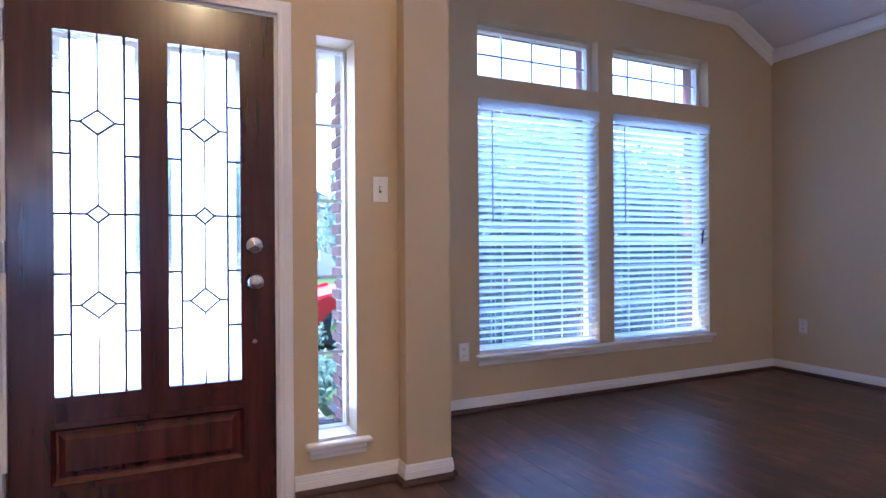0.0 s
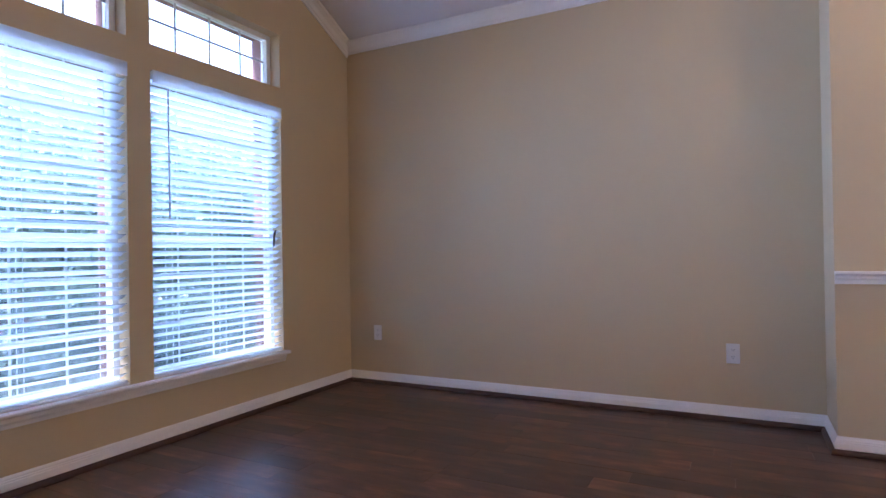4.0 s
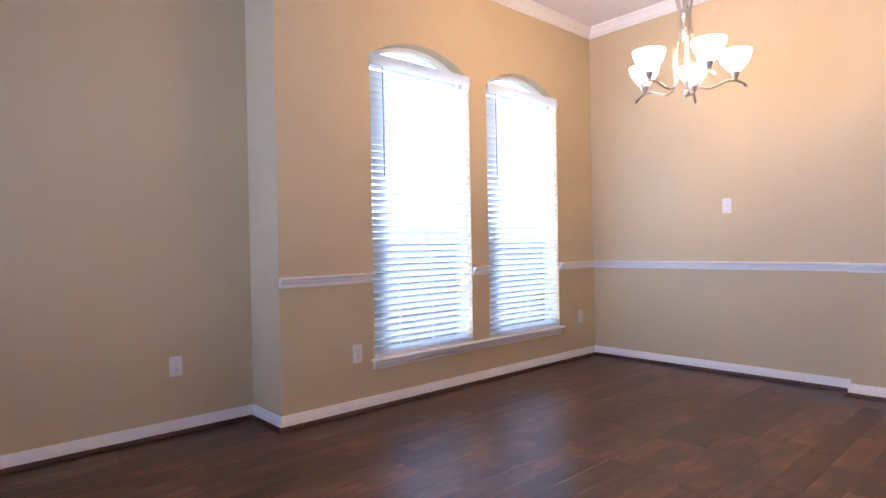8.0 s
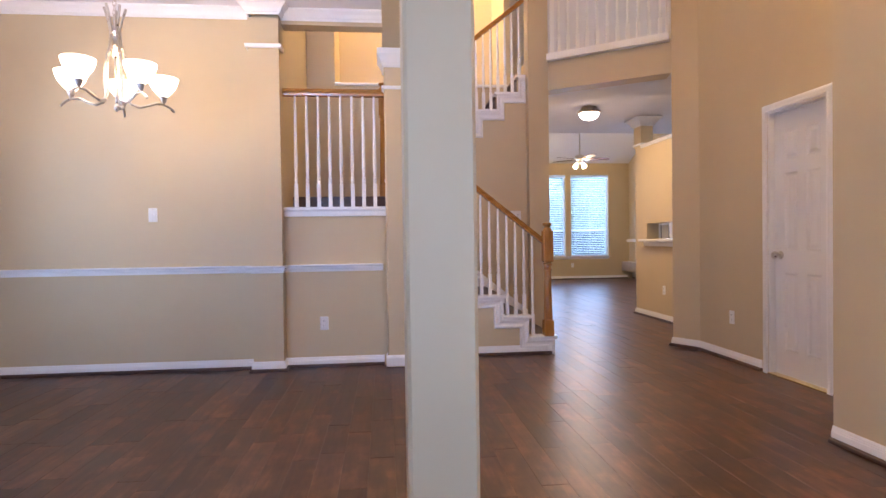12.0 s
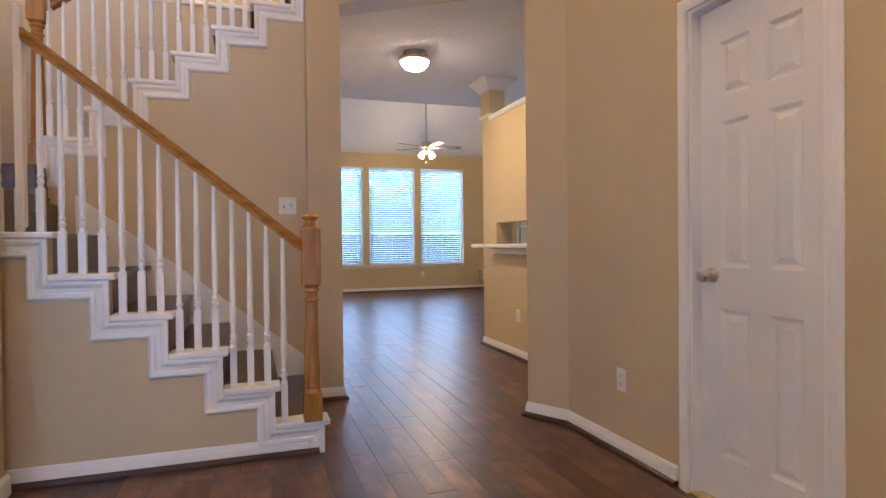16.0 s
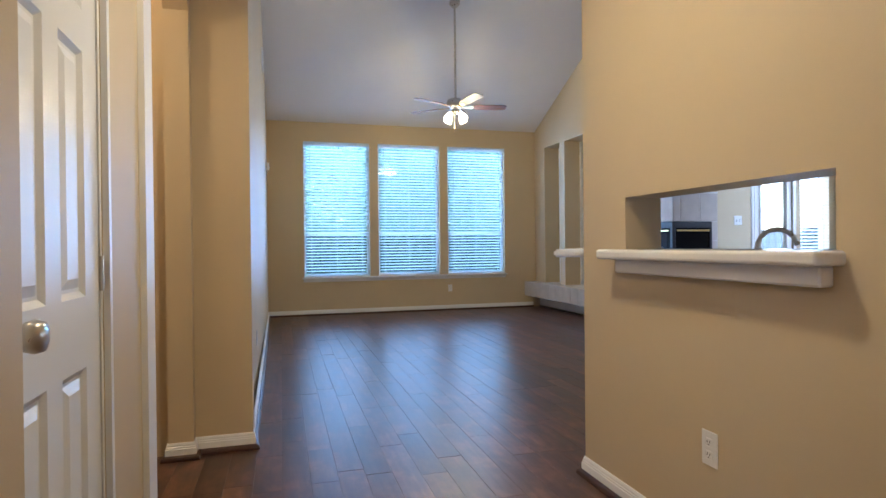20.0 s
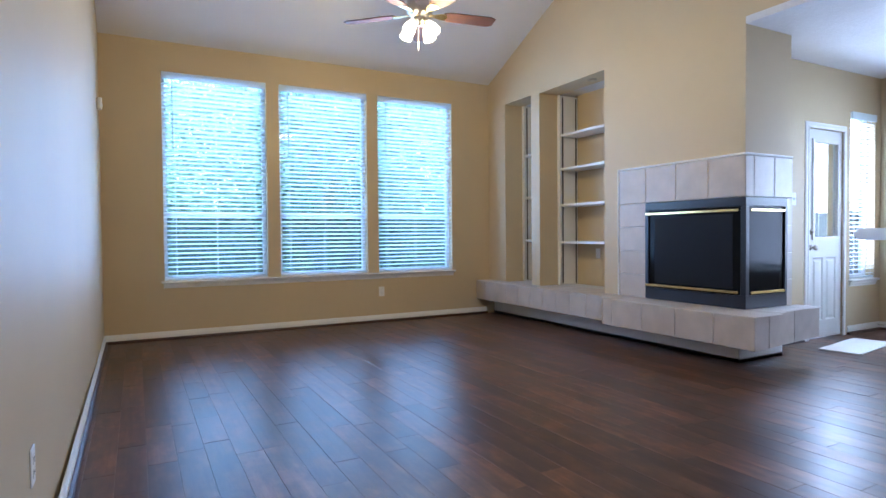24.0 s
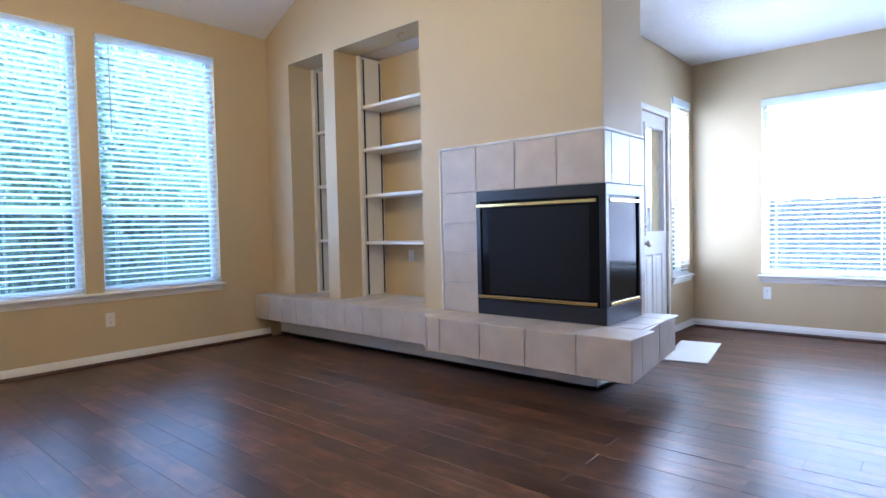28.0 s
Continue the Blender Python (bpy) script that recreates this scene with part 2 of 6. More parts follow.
WALNUT = wood("dark_walnut_blade", (0.035, 0.016, 0.010), (0.12, 0.045, 0.022), 0.55, (2.5, 24, 24), 0.1, 0.0)
TREADWOOD = wood("dark_stained_tread", (0.030, 0.013, 0.008), (0.095, 0.042, 0.024), 0.3, (2, 20, 20), 0.15, 0.2)
SHOE = wood("dark_shoe_moulding", (0.035, 0.015, 0.010), (0.08, 0.035, 0.022), 0.4, (3, 3, 3), 0.0)
PLANK = floor_wood("dark_floor_plank")
PLANKS = floor_wood("dark_floor_planks_joined", True)
SUB = painted("dark_joint", (0.030, 0.013, 0.007), 0.7, 0.2)
DARKCAB = wood("dark_cabinet_wood", (0.040, 0.022, 0.018), (0.085, 0.048, 0.038), 0.4, (18, 18, 2), 0.05, 0.1)
TILE = tiled("beige_ceramic_tile", (0.56, 0.49, 0.44))
GROUT = painted("white_grout", (0.70, 0.68, 0.66), 0.8, 0.05)
BLACK = metal("black_enamel", (0.010, 0.012, 0.022), 0.30, 0.0, 0.15)
SCREENM = metal("black_mesh_screen", (0.010, 0.010, 0.013), 0.55, 0.0, 0.1)
SCREENM.node_tree.nodes["Principled BSDF"].inputs["Specular IOR Level"].default_value = 0.15
BLACKGLASS = metal("smoked_black_glass", (0.008, 0.009, 0.011), 0.10, 0.0, 0.1)
BLACKGLASS.node_tree.nodes["Principled BSDF"].inputs["Specular IOR Level"].default_value = 0.09
BRASS = metal("polished_brass", (0.83, 0.66, 0.30), 0.18)
NICKEL = metal("brushed_nickel", (0.58, 0.54, 0.48), 0.28)
CHROME = metal("satin_chrome", (0.68, 0.68, 0.68), 0.16)
PANE = glass("window_glass", (0.80, 0.93, 0.95))
WATERGLASS = glass("rippled_glass", (0.80, 0.88, 0.94), 0.06, 0.9)
BEVEL = glass("bevelled_glass", (0.66, 0.78, 0.80), 0.02, 0.35)
CAME = metal("lead_came", (0.07, 0.07, 0.075), 0.45)
SHADE = glowing("lit_frosted_shade", (1.0, 0.84, 0.55), 0.5)
DOME = glowing("lit_alabaster_bowl", (1.0, 0.90, 0.66), 2.2)
FANBULB = glowing("lit_fan_shade", (1.0, 0.84, 0.50), 0.7)
BRICKM = tiled("red_brick", (0.20, 0.095, 0.085), 0.25, 0.8)
MORTAR = painted("mortar", (0.46, 0.44, 0.41), 0.9, 0.1)
GRASS = leafy("grass_green", (0.05, 0.10, 0.02), (0.12, 0.19, 0.05))
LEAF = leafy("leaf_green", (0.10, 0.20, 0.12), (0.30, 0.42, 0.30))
# darker copy for the front garden, its shade put into the leaf colour
LEAFSHADED = leafy("shaded_leaf_green", (0.07, 0.14, 0.11), (0.18, 0.27, 0.22))
BARK = painted("bark", (0.10, 0.075, 0.055), 0.9, 0.3, 30, 0.8, 9)
FENCEW = painted("weathered_fence_board", (0.15, 0.15, 0.145), 0.8, 0.15, 60, 0.3, 3)
def mesh_screen(name, cover):
    """Fine dark insect netting: part of the light passes straight through."""
    m, nt, bs = material(name)
    bs.inputs["Base Color"].default_value = (0.10, 0.11, 0.12, 1)
    bs.inputs["Roughness"].default_value = 0.6
    tr, mx = nt.nodes.new("ShaderNodeBsdfTransparent"), nt.nodes.new("ShaderNodeMixShader")
    mx.inputs[0].default_value = cover
    nt.links.new(tr.outputs[0], mx.inputs[1])
    nt.links.new(bs.outputs[0], mx.inputs[2])
    nt.links.new(mx.outputs[0], nt.nodes["Material Output"].inputs[0])
    return m


NETTING = mesh_screen("insect_netting", 0.46)
ROOFM = painted("grey_shingle", (0.13, 0.125, 0.12), 0.9, 0.15, 40, 0.5, 6)
CONCRETE = painted("grey_concrete", (0.45, 0.44, 0.42), 0.85, 0.08, 90, 0.3)
COUNTER = painted("white_laminate_counter", (0.78, 0.76, 0.73), 0.25, 0.02, 40, 0.02)
MATM = painted("cream_door_mat", (0.74, 0.72, 0.66), 0.9, 0.04, 300, 0.6)


# ---- small tools ----
def box(bm, x0, x1, y0, y1, z0, z1):
    v = [bm.verts.new((x, y, z)) for z in (z0, z1) for y in (y0, y1) for x in (x0, x1)]
    for f in ((0, 2, 3, 1), (4, 5, 7, 6), (0, 1, 5, 4), (2, 6, 7, 3), (0, 4, 6, 2), (1, 3, 7, 5)):
        bm.faces.new([v[i] for i in f])
    return v


def bbox(x0, x1, y0, y1, z0, z1, bev=0.0, seg=1):
    bm = bmesh.new()
    box(bm, x0, x1, y0, y1, z0, z1)
    if bev:
        bmesh.ops.bevel(bm, geom=bm.edges[:], offset=bev, segments=seg, affect='EDGES', profile=0.5)
    return bm


def mesh_of(bm, name, mat, smooth=False):
    me = bpy.data.meshes.new(name)
    bmesh.ops.recalc_face_normals(bm, faces=bm.faces[:])
    bm.to_mesh(me)
    bm.free()
    if smooth:
        for p in me.polygons:
            p.use_smooth = True
    me.materials.append(mat)
    return me


def solid(name, bm, mat, label="", category="", group="", kind="", smooth=False):
    """A top-level object out of one bmesh."""
    return tagged(new(name, mesh_of(bm, name, mat, smooth)), label, category, group, kind)


def part(name, bm, mat, parent, label="", smooth=False):
    """One mesh object under a thing or a part; bm may also be a mesh to share."""
    me = bm if isinstance(bm, bpy.types.Mesh) else mesh_of(bm, name, mat, smooth)
    ob = new(name, me)
    ob.parent = parent
    return tagged(ob, label)


def thing(name, label, category, m=None, group=""):
    ob = new(name)
    ob.empty_display_size = 0.1
    if m is not None:
        ob.matrix_world = m
    return tagged(ob, label, category, group)


def struct(name, bm, mat, label=""):
    return solid(name, bm, mat, label, kind="structure")


def lathe(profile, seg=14, close=True):
    """A turned solid from (radius, height) pairs."""
    bm = bmesh.new()
    rings = []
    for r, z in profile:
        rings.append([bm.verts.new((max(r, 0.0004) * math.cos(2 * math.pi * k / seg), max(r, 0.0004) * math.sin(2 * math.pi * k / seg), z)) for k in range(seg)])
    for a, b in zip(rings, rings[1:]):
        for k in range(seg):
            bm.faces.new((a[k], a[(k + 1) % seg], b[(k + 1) % seg], b[k]))
    if close:
        bm.faces.new(rings[0][::-1])
        bm.faces.new(rings[-1])
    return bm


def move(bm, m):
    bmesh.ops.transform(bm, matrix=m, verts=bm.verts[:])
    return bm


def prism(points, lo, hi, axis="z"):
    """A solid from a flat outline drawn out from lo to hi along an axis. Outline in the other two axes, in xyz order."""
    bm = bmesh.new()
    def put(p, h):
        return {"z": (p[0], p[1], h), "y": (p[0], h, p[1]), "x": (h, p[0], p[1])}[axis]
    a = [bm.verts.new(put(p, lo)) for p in points]
    b = [bm.verts.new(put(p, hi)) for p in points]
    bm.faces.new(a[::-1])
    bm.faces.new(b)
    for k in range(len(a)):
        bm.faces.new((a[k], a[(k + 1) % len(a)], b[(k + 1) % len(a)], b[k]))
    return bm


def sweep(profile, path, bm=None, up=(0, 0, 1), ends=True):
    """A moulding: profile of (out, up) pairs carried along a path; out is to the path's right. Corners are mitred."""
    bm = bm or bmesh.new()
    pts = [Vector(p) for p in path]
    upv = Vector(up)
    rings = []
    for i, p in enumerate(pts):
        ds = []
        if i > 0:
            ds.append((pts[i] - pts[i - 1]).normalized())
        if i < len(pts) - 1:
            ds.append((pts[i + 1] - pts[i]).normalized())
        outs = [d.cross(upv).normalized() for d in ds]
        o = sum(outs, Vector())
        o = o / max(0.2, o.dot(outs[0])) if len(outs) > 1 else outs[0]
        rings.append([bm.verts.new(p + o * a + upv * b) for a, b in profile])
    n = len(profile)
    for a, b in zip(rings, rings[1:]):
        for k in range(n):
            bm.faces.new((a[k], a[(k + 1) % n], b[(k + 1) % n], b[k]))
    if ends:
        bm.faces.new(rings[0][::-1])
        bm.faces.new(rings[-1])
    return bm


def tube(path, r, seg=8, bm=None):
    """A round bar along a path."""
    bm = bm or bmesh.new()
    pts = [Vector(p) for p in path]
    rings = []
    side = None
    for i, p in enumerate(pts):
        d = (pts[min(i + 1, len(pts) - 1)] - pts[max(i - 1, 0)]).normalized()
        if side is None:
            side = d.orthogonal().normalized()
        side = (side - d * side.dot(d)).normalized()
        w = d.cross(side)
        rr = r[i] if isinstance(r, (list, tuple)) else r
        rings.append([bm.verts.new(p + (side * math.cos(2 * math.pi * k / seg) + w * math.sin(2 * math.pi * k / seg)) * rr) for k in range(seg)])
    for a, b in zip(rings, rings[1:]):
        for k in range(seg):
            bm.faces.new((a[k], a[(k + 1) % seg], b[(k + 1) % seg], b[k]))
    bm.faces.new(rings[0][::-1])
    bm.faces.new(rings[-1])
    return bm


def wall(name, x0, x1, y0, y1, z0, z1, holes=(), mat=None, label="", along="x"):
    """A wall block with rectangular openings (a0, a1, z0, z1) through it, measured along its length."""
    lo, hi = (x0, x1) if along == "x" else (y0, y1)
    cuts = sorted({lo, hi, *[h[0] for h in holes], *[h[1] for h in holes]})
    zs = sorted({z0, z1, *[h[2] for h in holes], *[h[3] for h in holes]})
    full = lambda i, j: 0 <= i < len(cuts) - 1 and 0 <= j < len(zs) - 1 and not any(
        h[0] < (cuts[i] + cuts[i + 1]) / 2 < h[1] and h[2] < (zs[j] + zs[j + 1]) / 2 < h[3] for h in holes)
    bm = bmesh.new()
    seen = {}
    t0, t1 = (y0, y1) if along == "x" else (x0, x1)
    def v(a, t, z):
        key = (round(a, 5), round(t, 5), round(z, 5))
        if key not in seen:
            seen[key] = bm.verts.new((a, t, z) if along == "x" else (t, a, z))
        return seen[key]
    for i in range(len(cuts) - 1):
        for j in range(len(zs) - 1):
            if not full(i, j):
                continue
            a, b, c, d = cuts[i], cuts[i + 1], zs[j], zs[j + 1]
            bm.faces.new((v(a, t0, c), v(b, t0, c), v(b, t0, d), v(a, t0, d)))
            bm.faces.new((v(a, t1, c), v(a, t1, d), v(b, t1, d), v(b, t1, c)))
            if not full(i - 1, j):
                bm.faces.new((v(a, t0, c), v(a, t0, d), v(a, t1, d), v(a, t1, c)))
            if not full(i + 1, j):
                bm.faces.new((v(b, t0, c), v(b, t1, c), v(b, t1, d), v(b, t0, d)))
            if not full(i, j - 1):
                bm.faces.new((v(a, t0, c), v(a, t1, c), v(b, t1, c), v(b, t0, c)))
            if not full(i, j + 1):
                bm.faces.new((v(a, t0, d), v(b, t0, d), v(b, t1, d), v(a, t1, d)))
    return struct(name, bm, mat or TAN, label)


BASE_PROFILE = [(0, 0.026), (0.014, 0.026), (0.014, 0.058), (0.011, 0.061), (0.011, 0.068), (0.008, 0.071), (0.008, 0.078), (0.004, 0.088), (0, 0.088)]
SHOE_PROFILE = [(0, 0.0), (0.032, 0.0), (0.032, 0.010), (0.028, 0.020), (0.018, 0.027), (0, 0.0285)]
CROWN_PROFILE = [(0, -0.088), (0.010, -0.088), (0.014, -0.074), (0.024, -0.066), (0.038, -0.040), (0.058, -0.021), (0.066, -0.018), (0.072, -0.009), (0.072, 0), (0, 0)]
RAIL_PROFILE = [(0, -0.062), (0.008, -0.062), (0.010, -0.040), (0.020, -0.034), (0.020, -0.020), (0.040, -0.012), (0.040, 0), (0, 0)]


def base(path):
    """White baseboard and its dark shoe moulding; the room lies to the right of the path."""
    p = [(x, y, 0) for x, y in path]
    struct("baseboard", sweep(BASE_PROFILE, p), WHITE, "white painted profiled baseboard")
    struct("trim", sweep(SHOE_PROFILE, p), SHOE, "dark brown shoe moulding at the floor")


def crown(path):
    struct("trim", sweep(CROWN_PROFILE, path), WHITE, "white painted crown moulding")


def chair_rail(path):
    struct("trim", sweep(RAIL_PROFILE, path), WHITE, "white painted chair rail")


# ---- floor and ceilings ----
YF, YE, XE, XD, YJ, YD = 3.90, 3.11, 5.81, 5.42, 0.70, -2.49   # living front, entry, living side, dining side, jog, dining end
XW, XH, YB, XL, XF, YK, XB = -0.74, -1.31, -12.14, 0.255, -4.23, -8.83, -7.05  # hall west, kitchen wall, family back, family left, fireplace, breakfast, breakfast side
ZD, ZL, ZK, ZU = 3.07, 2.94, 2.75, 5.6     # ceilings: dining, living, hall and kitchen, upper

struct("floor", bbox(-7.4, 6.0, -12.5, 4.2, -0.20, -0.014), SUB, "dark subfloor under wide stained planks")

# dining ceiling, and the living ceiling with its sloping margin
struct("ceiling", bbox(2.09, 5.60, -2.7, YJ, ZD, ZD + 0.12), SMOOTHCEIL, "flat white dining ceiling")
bm = prism([(2.09, ZL), (5.28, ZL), (XE + 0.05, 2.66), (XE + 0.3, 2.66), (XE + 0.3, 3.2), (2.09, 3.2)], YJ, YF + 0.15, "y")
struct("ceiling", bm, SMOOTHCEIL, "white living ceiling with a sloped margin")
# upper ceiling above foyer and stair
struct("ceiling", bbox(-2.5, 3.6, -7.0, 4.2, ZU, ZU + 0.1), SMOOTHCEIL, "white ceiling of the two-storey foyer")
# flat hall, kitchen and breakfast ceiling
struct("ceiling", prism([(0.63, -5.0), (3.3, -5.0), (3.3, -6.32), (XF, -6.32), (XF, -2.95), (-0.68, -3.1), (0.42, -3.88), (0.63, -3.88)][::-1], ZK, ZK + 0.12), CEIL, "white knockdown-textured hall and kitchen ceiling")
struct("ceiling", bbox(-7.25, XF - 0.001, -9.0, -2.9, 2.665, 2.80), CEIL, "white textured breakfast room ceiling")
struct("ceiling_niche", bbox(XF - 0.66, XF - 0.12, YB, -8.455, 2.72, 2.85), SMOOTHCEIL, "white soffit over the niches")
# family vault: slopes up from the window wall to a ridge and down again
ZR, YR = 4.42, -9.15
bm = prism([(YB - 0.2, 2.95), (YB, 3.045), (YR, ZR), (-6.32, 3.25), (-6.32, 3.4), (YR, ZR + 0.15), (YB - 0.2, 3.15)], XF - 0.15, XL + 0.15, "x")
struct("ceiling", bm, SMOOTHCEIL, "white vaulted family room ceiling")

# ---- walls ----
T = 0.15
LW = [(2.945, 3.93), (4.065, 5.045)]
wall("wall_living_front", 2.31, XE + T, YF, YF + T, 0, 3.2, [(a, b, 0.36, 2.02) for a, b in LW] + [(a, b, 2.16, 2.53) for a, b in LW], label="tan painted living room window wall")
wall("wall_living_side", XE, XE + T, YJ - 0.1, YF, 0, 3.2, label="plain tan painted side wall", along="y")
struct("wall_jog", bbox(XD, XE, YJ - T, YJ, 0, ZD), TAN, "short tan return wall between living and dining room")
DW = [(-0.87, 0.04), (-1.95, -1.06)]


def arched_fill(x0, x1, a, b, z0, rise, bm):
    """The wall left over an arched head, between springing z0 and z0 + rise."""
    n = 12
    mid, half = (a + b) / 2, (b - a) / 2
    r = (half * half + rise * rise) / (2 * rise)
    arc = [(a + (b - a) * k / n, z0 + rise - r + math.sqrt(r * r - (a + (b - a) * k / n - mid) ** 2)) for k in range(n + 1)]
    for (p, q), (s, u) in zip(arc, arc[1:]):
        vs = [bm.verts.new((x, y, z)) for x in (x0, x1) for y, z in ((p, q), (s, u), (s, z0 + rise + 0.004), (p, z0 + rise + 0.004))]
        for f in ((0, 1, 2, 3), (7, 6, 5, 4), (0, 4, 5, 1), (1, 5, 6, 2), (3, 2, 6, 7), (0, 3, 7, 4)):
            bm.faces.new([vs[i] for i in f])


wall("wall_dining_side", XD, XD + T, -2.7, YJ - T, 0, ZD, [(a, b, 0.33, 2.47) for a, b in DW], label="tan painted dining window wall", along="y")
bm = bmesh.new()
for a, b in DW:
    arched_fill(XD, XD + T, a, b, 2.32, 0.146, bm)
struct("wall_arch_heads", bm, TAN, "tan arched heads above the dining windows")
wall("wall_dining_end", 2.23, XD + T, YD - T, YD, 0, ZD, [(2.2, 3.108, 1.355, 2.95)], label="tan wall with an opening onto the stair landing")
struct("wall_pilaster", bbox(3.108, 3.358, YD, -2.36, 0, 2.955), TAN, "tan pilaster beside the stair opening")
# header over foyer side of living and dining, on square columns
def header(y0, y1):
    n, x0, x1 = 16, 2.03, 2.25
    pts = [(y0, ZD + 0.1), (y0, 2.72)]
    mid, half, rise = (y0 + y1) / 2, (y1 - y0) / 2, 0.26
    r = (half * half + rise * rise) / (2 * rise)
    pts += [(y0 + (y1 - y0) * k / n, 2.72 + rise - r + math.sqrt(max(0, r * r - (y0 + (y1 - y0) * k / n - mid) ** 2))) for k in range(1, n)]
    pts += [(y1, 2.72), (y1, ZD + 0.1)]
    struct("wall_header", prism(pts[::-1], x0, x1, "x"), TAN, "tan arched header between foyer and living rooms")


header(-2.36, 0.60)
header(0.85, 3.02)
struct("wall_header", bbox(2.03, 2.25, -2.7, 4.05, ZD + 0.1, ZU), TAN, "tan upper foyer wall above the arches")
struct("wall_header", bbox(2.03, 2.25, 0.60, 0.85, 2.712, ZD + 0.1), TAN, "tan header above the column")
struct("wall_header", bbox(2.03, 2.25, -2.61, -2.36, 2.712, ZD + 0.1), TAN, "tan header above the column")
# entry
DX0, DX1 = 0.615, 1.557
wall("wall_entry", -0.25, 2.09, YE, YE + 0.2, 0, ZU, [(DX0, DX1, 0, 2.03), (1.72, 1.89, 0.22, 1.97)], label="tan entry wall with door and sidelight")
struct("wall_stub", bbox(2.09, 2.31, 3.02, YF + T, 0, ZU), TAN, "tan wall end between entry and living room")
struct("wall_foyer_west", bbox(-0.25, -0.068, -0.20, YE, 0, ZU), TAN, "tan foyer side wall")
struct("wall_foyer_return", bbox(XW - 0.2, -0.25, -0.20, 0.0, 0, ZU), TAN, "tan return wall beside the closet door")
CY0, CY1 = -1.66, -1.04
wall("wall_hall_west", XW - T, XW, -2.64, -0.20, 0, ZU, [(CY0, CY1, 0, 2.045)], label="tan hall wall with a narrow white door", along="y")
struct("wall_pier_right", prism([(XW - 0.3, -2.64), (XW, -2.64), (-0.60, -2.89), (-0.70, -2.97), (XW - 0.3, -2.97)][::-1], 0, ZU), TAN, "tan slanting pier beside the family room opening")
struct("wall_pier_left", bbox(0.42, 0.645, -3.85, -3.68, 0, ZU), TAN, "tan pier between stair and family room opening")
# slanting header over the opening, with the balcony floor on it
bm = prism([(0.42, -3.66), (-0.62, -2.93), (-0.68, -3.15), (0.42, -3.9)], 2.725, 3.05, "z")
struct("wall_header", bm, TAN, "tan slanting header under the balcony")
# stair enclosure
bm = bmesh.new()
struct("wall_stair_back", prism([(0.645, 0), (3.2, 0), (3.2, 1.335)] + [p for k in range(1, 9) for p in ((2.482 - 0.247 * (k - 1) - 0.03, 1.365 + 0.195 * (k - 1) - 0.03), (2.482 - 0.247 * (k - 1) - 0.03, 1.365 + 0.195 * k - 0.03))] + [(0.645, 1.365 + 0.195 * 8 - 0.03)], -3.97, -3.805, "y"), TAN, "tan wall below the upper stair flight")
struct("wall_landing_side", bbox(3.2, 3.32, -5.0, -2.64, 0, ZU), TAN, "tan wall at the stair landing")
struct("wall_stair_far", bbox(0.54, 2.85, -5.0, -4.88, 0, 3.07), TAN, "tan half wall behind the upper flight")
struct("wall_stair_corner", bbox(2.85, 3.2, -5.9, -4.88, 0, ZU), TAN, "tan wall corner at the landing")
struct("trim", bbox(0.54, 2.85, -5.02, -4.85, 3.07, 3.105, 0.008), WHITE, "white cap on the half wall")
struct("wall_upper_far", bbox(0.64, 3.6, -5.9, -5.78, 2.88, ZU), TAN, "tan upstairs wall")
# pale instead of tan: its paint mimics the cool dim light behind the balusters
struct("wall_balcony_backing", bbox(-2.5, 0.64, -5.9, -5.78, 2.88, ZU), SMOOTHCEIL, "pale wall standing in for a dimly lit white ceiling behind the balcony")
# added wall, not seen: keeps the upstairs lamp's glow off the balcony hall
struct("wall_lamp_blocker", bbox(0.56, 0.64, -5.78, -4.95, 3.10, ZU), TAN, "unseen tan wall added to keep the upstairs lamp off the balcony hall")
struct("wall_upper_west", bbox(-2.6, -2.48, -7.0, 0.0, 2.82, ZU), TAN, "tan upstairs wall")
struct("wall_upper_pier", bbox(-1.1, XW - T, -3.03, -0.2, 2.82, ZU), TAN, "tan upper hall wall")
struct("floor_upper", bbox(-2.5, 0.62, -5.78, -3.9, 2.82, 3.10), TAN, "upper landing floor edge")
# left hall: closet wall, opening with an arch, end wall
wall("wall_closet", 0.505, 0.62, -4.98, -3.85, 0, ZK, [(-4.57, -3.92, 0, 2.05)], label="tan closet wall", along="y")
struct("wall_hall_end", bbox(0.23, 3.2, -6.30, -6.15, 0, ZK), TAN, "tan wall at the side hall")
struct("wall_hall_corner", bbox(0.212, 0.50, -6.30, -6.14, 0, ZK), TAN, "tan wall end at the family room")
struct("wall_arch_pier", bbox(0.50, 0.62, -6.15, -6.07, 0, 2.30), TAN, "tan jamb of the arched opening")
struct("wall_hall_far", bbox(2.2, 2.32, -6.15, -5.0, 0, ZK), TAN, "tan far wall of the side hall")
n = 10
pts = [(-6.15, ZK), (-6.15, 2.30)] + [(-6.07 + 1.09 * k / n, 2.30 + 0.24 * math.sqrt(max(0, 1 - (2 * k / n - 1) ** 2))) for k in range(n + 1)] + [(-4.98, ZK)]
struct("wall_arch", prism(pts[::-1], 0.50, 0.62, "x"), TAN, "tan arched opening to the side hall")
# family room
FW = [(-1.33, -0.29), (-2.5, -1.465), (-3.66, -2.64)]
wall("wall_family_back", XF - T, XL + T, YB - T, YB, 0, 3.1, [(a, b, 0.60, 2.74) for a, b in FW], label="tan family room window wall")
struct("wall_family_left", prism([(-6.30, 0), (-6.30, 3.4), (YR, ZR + 0.1), (YB, 3.15), (YB, 0)][::-1], XL, XL + T, "x"), TAN, "tan family room side wall")
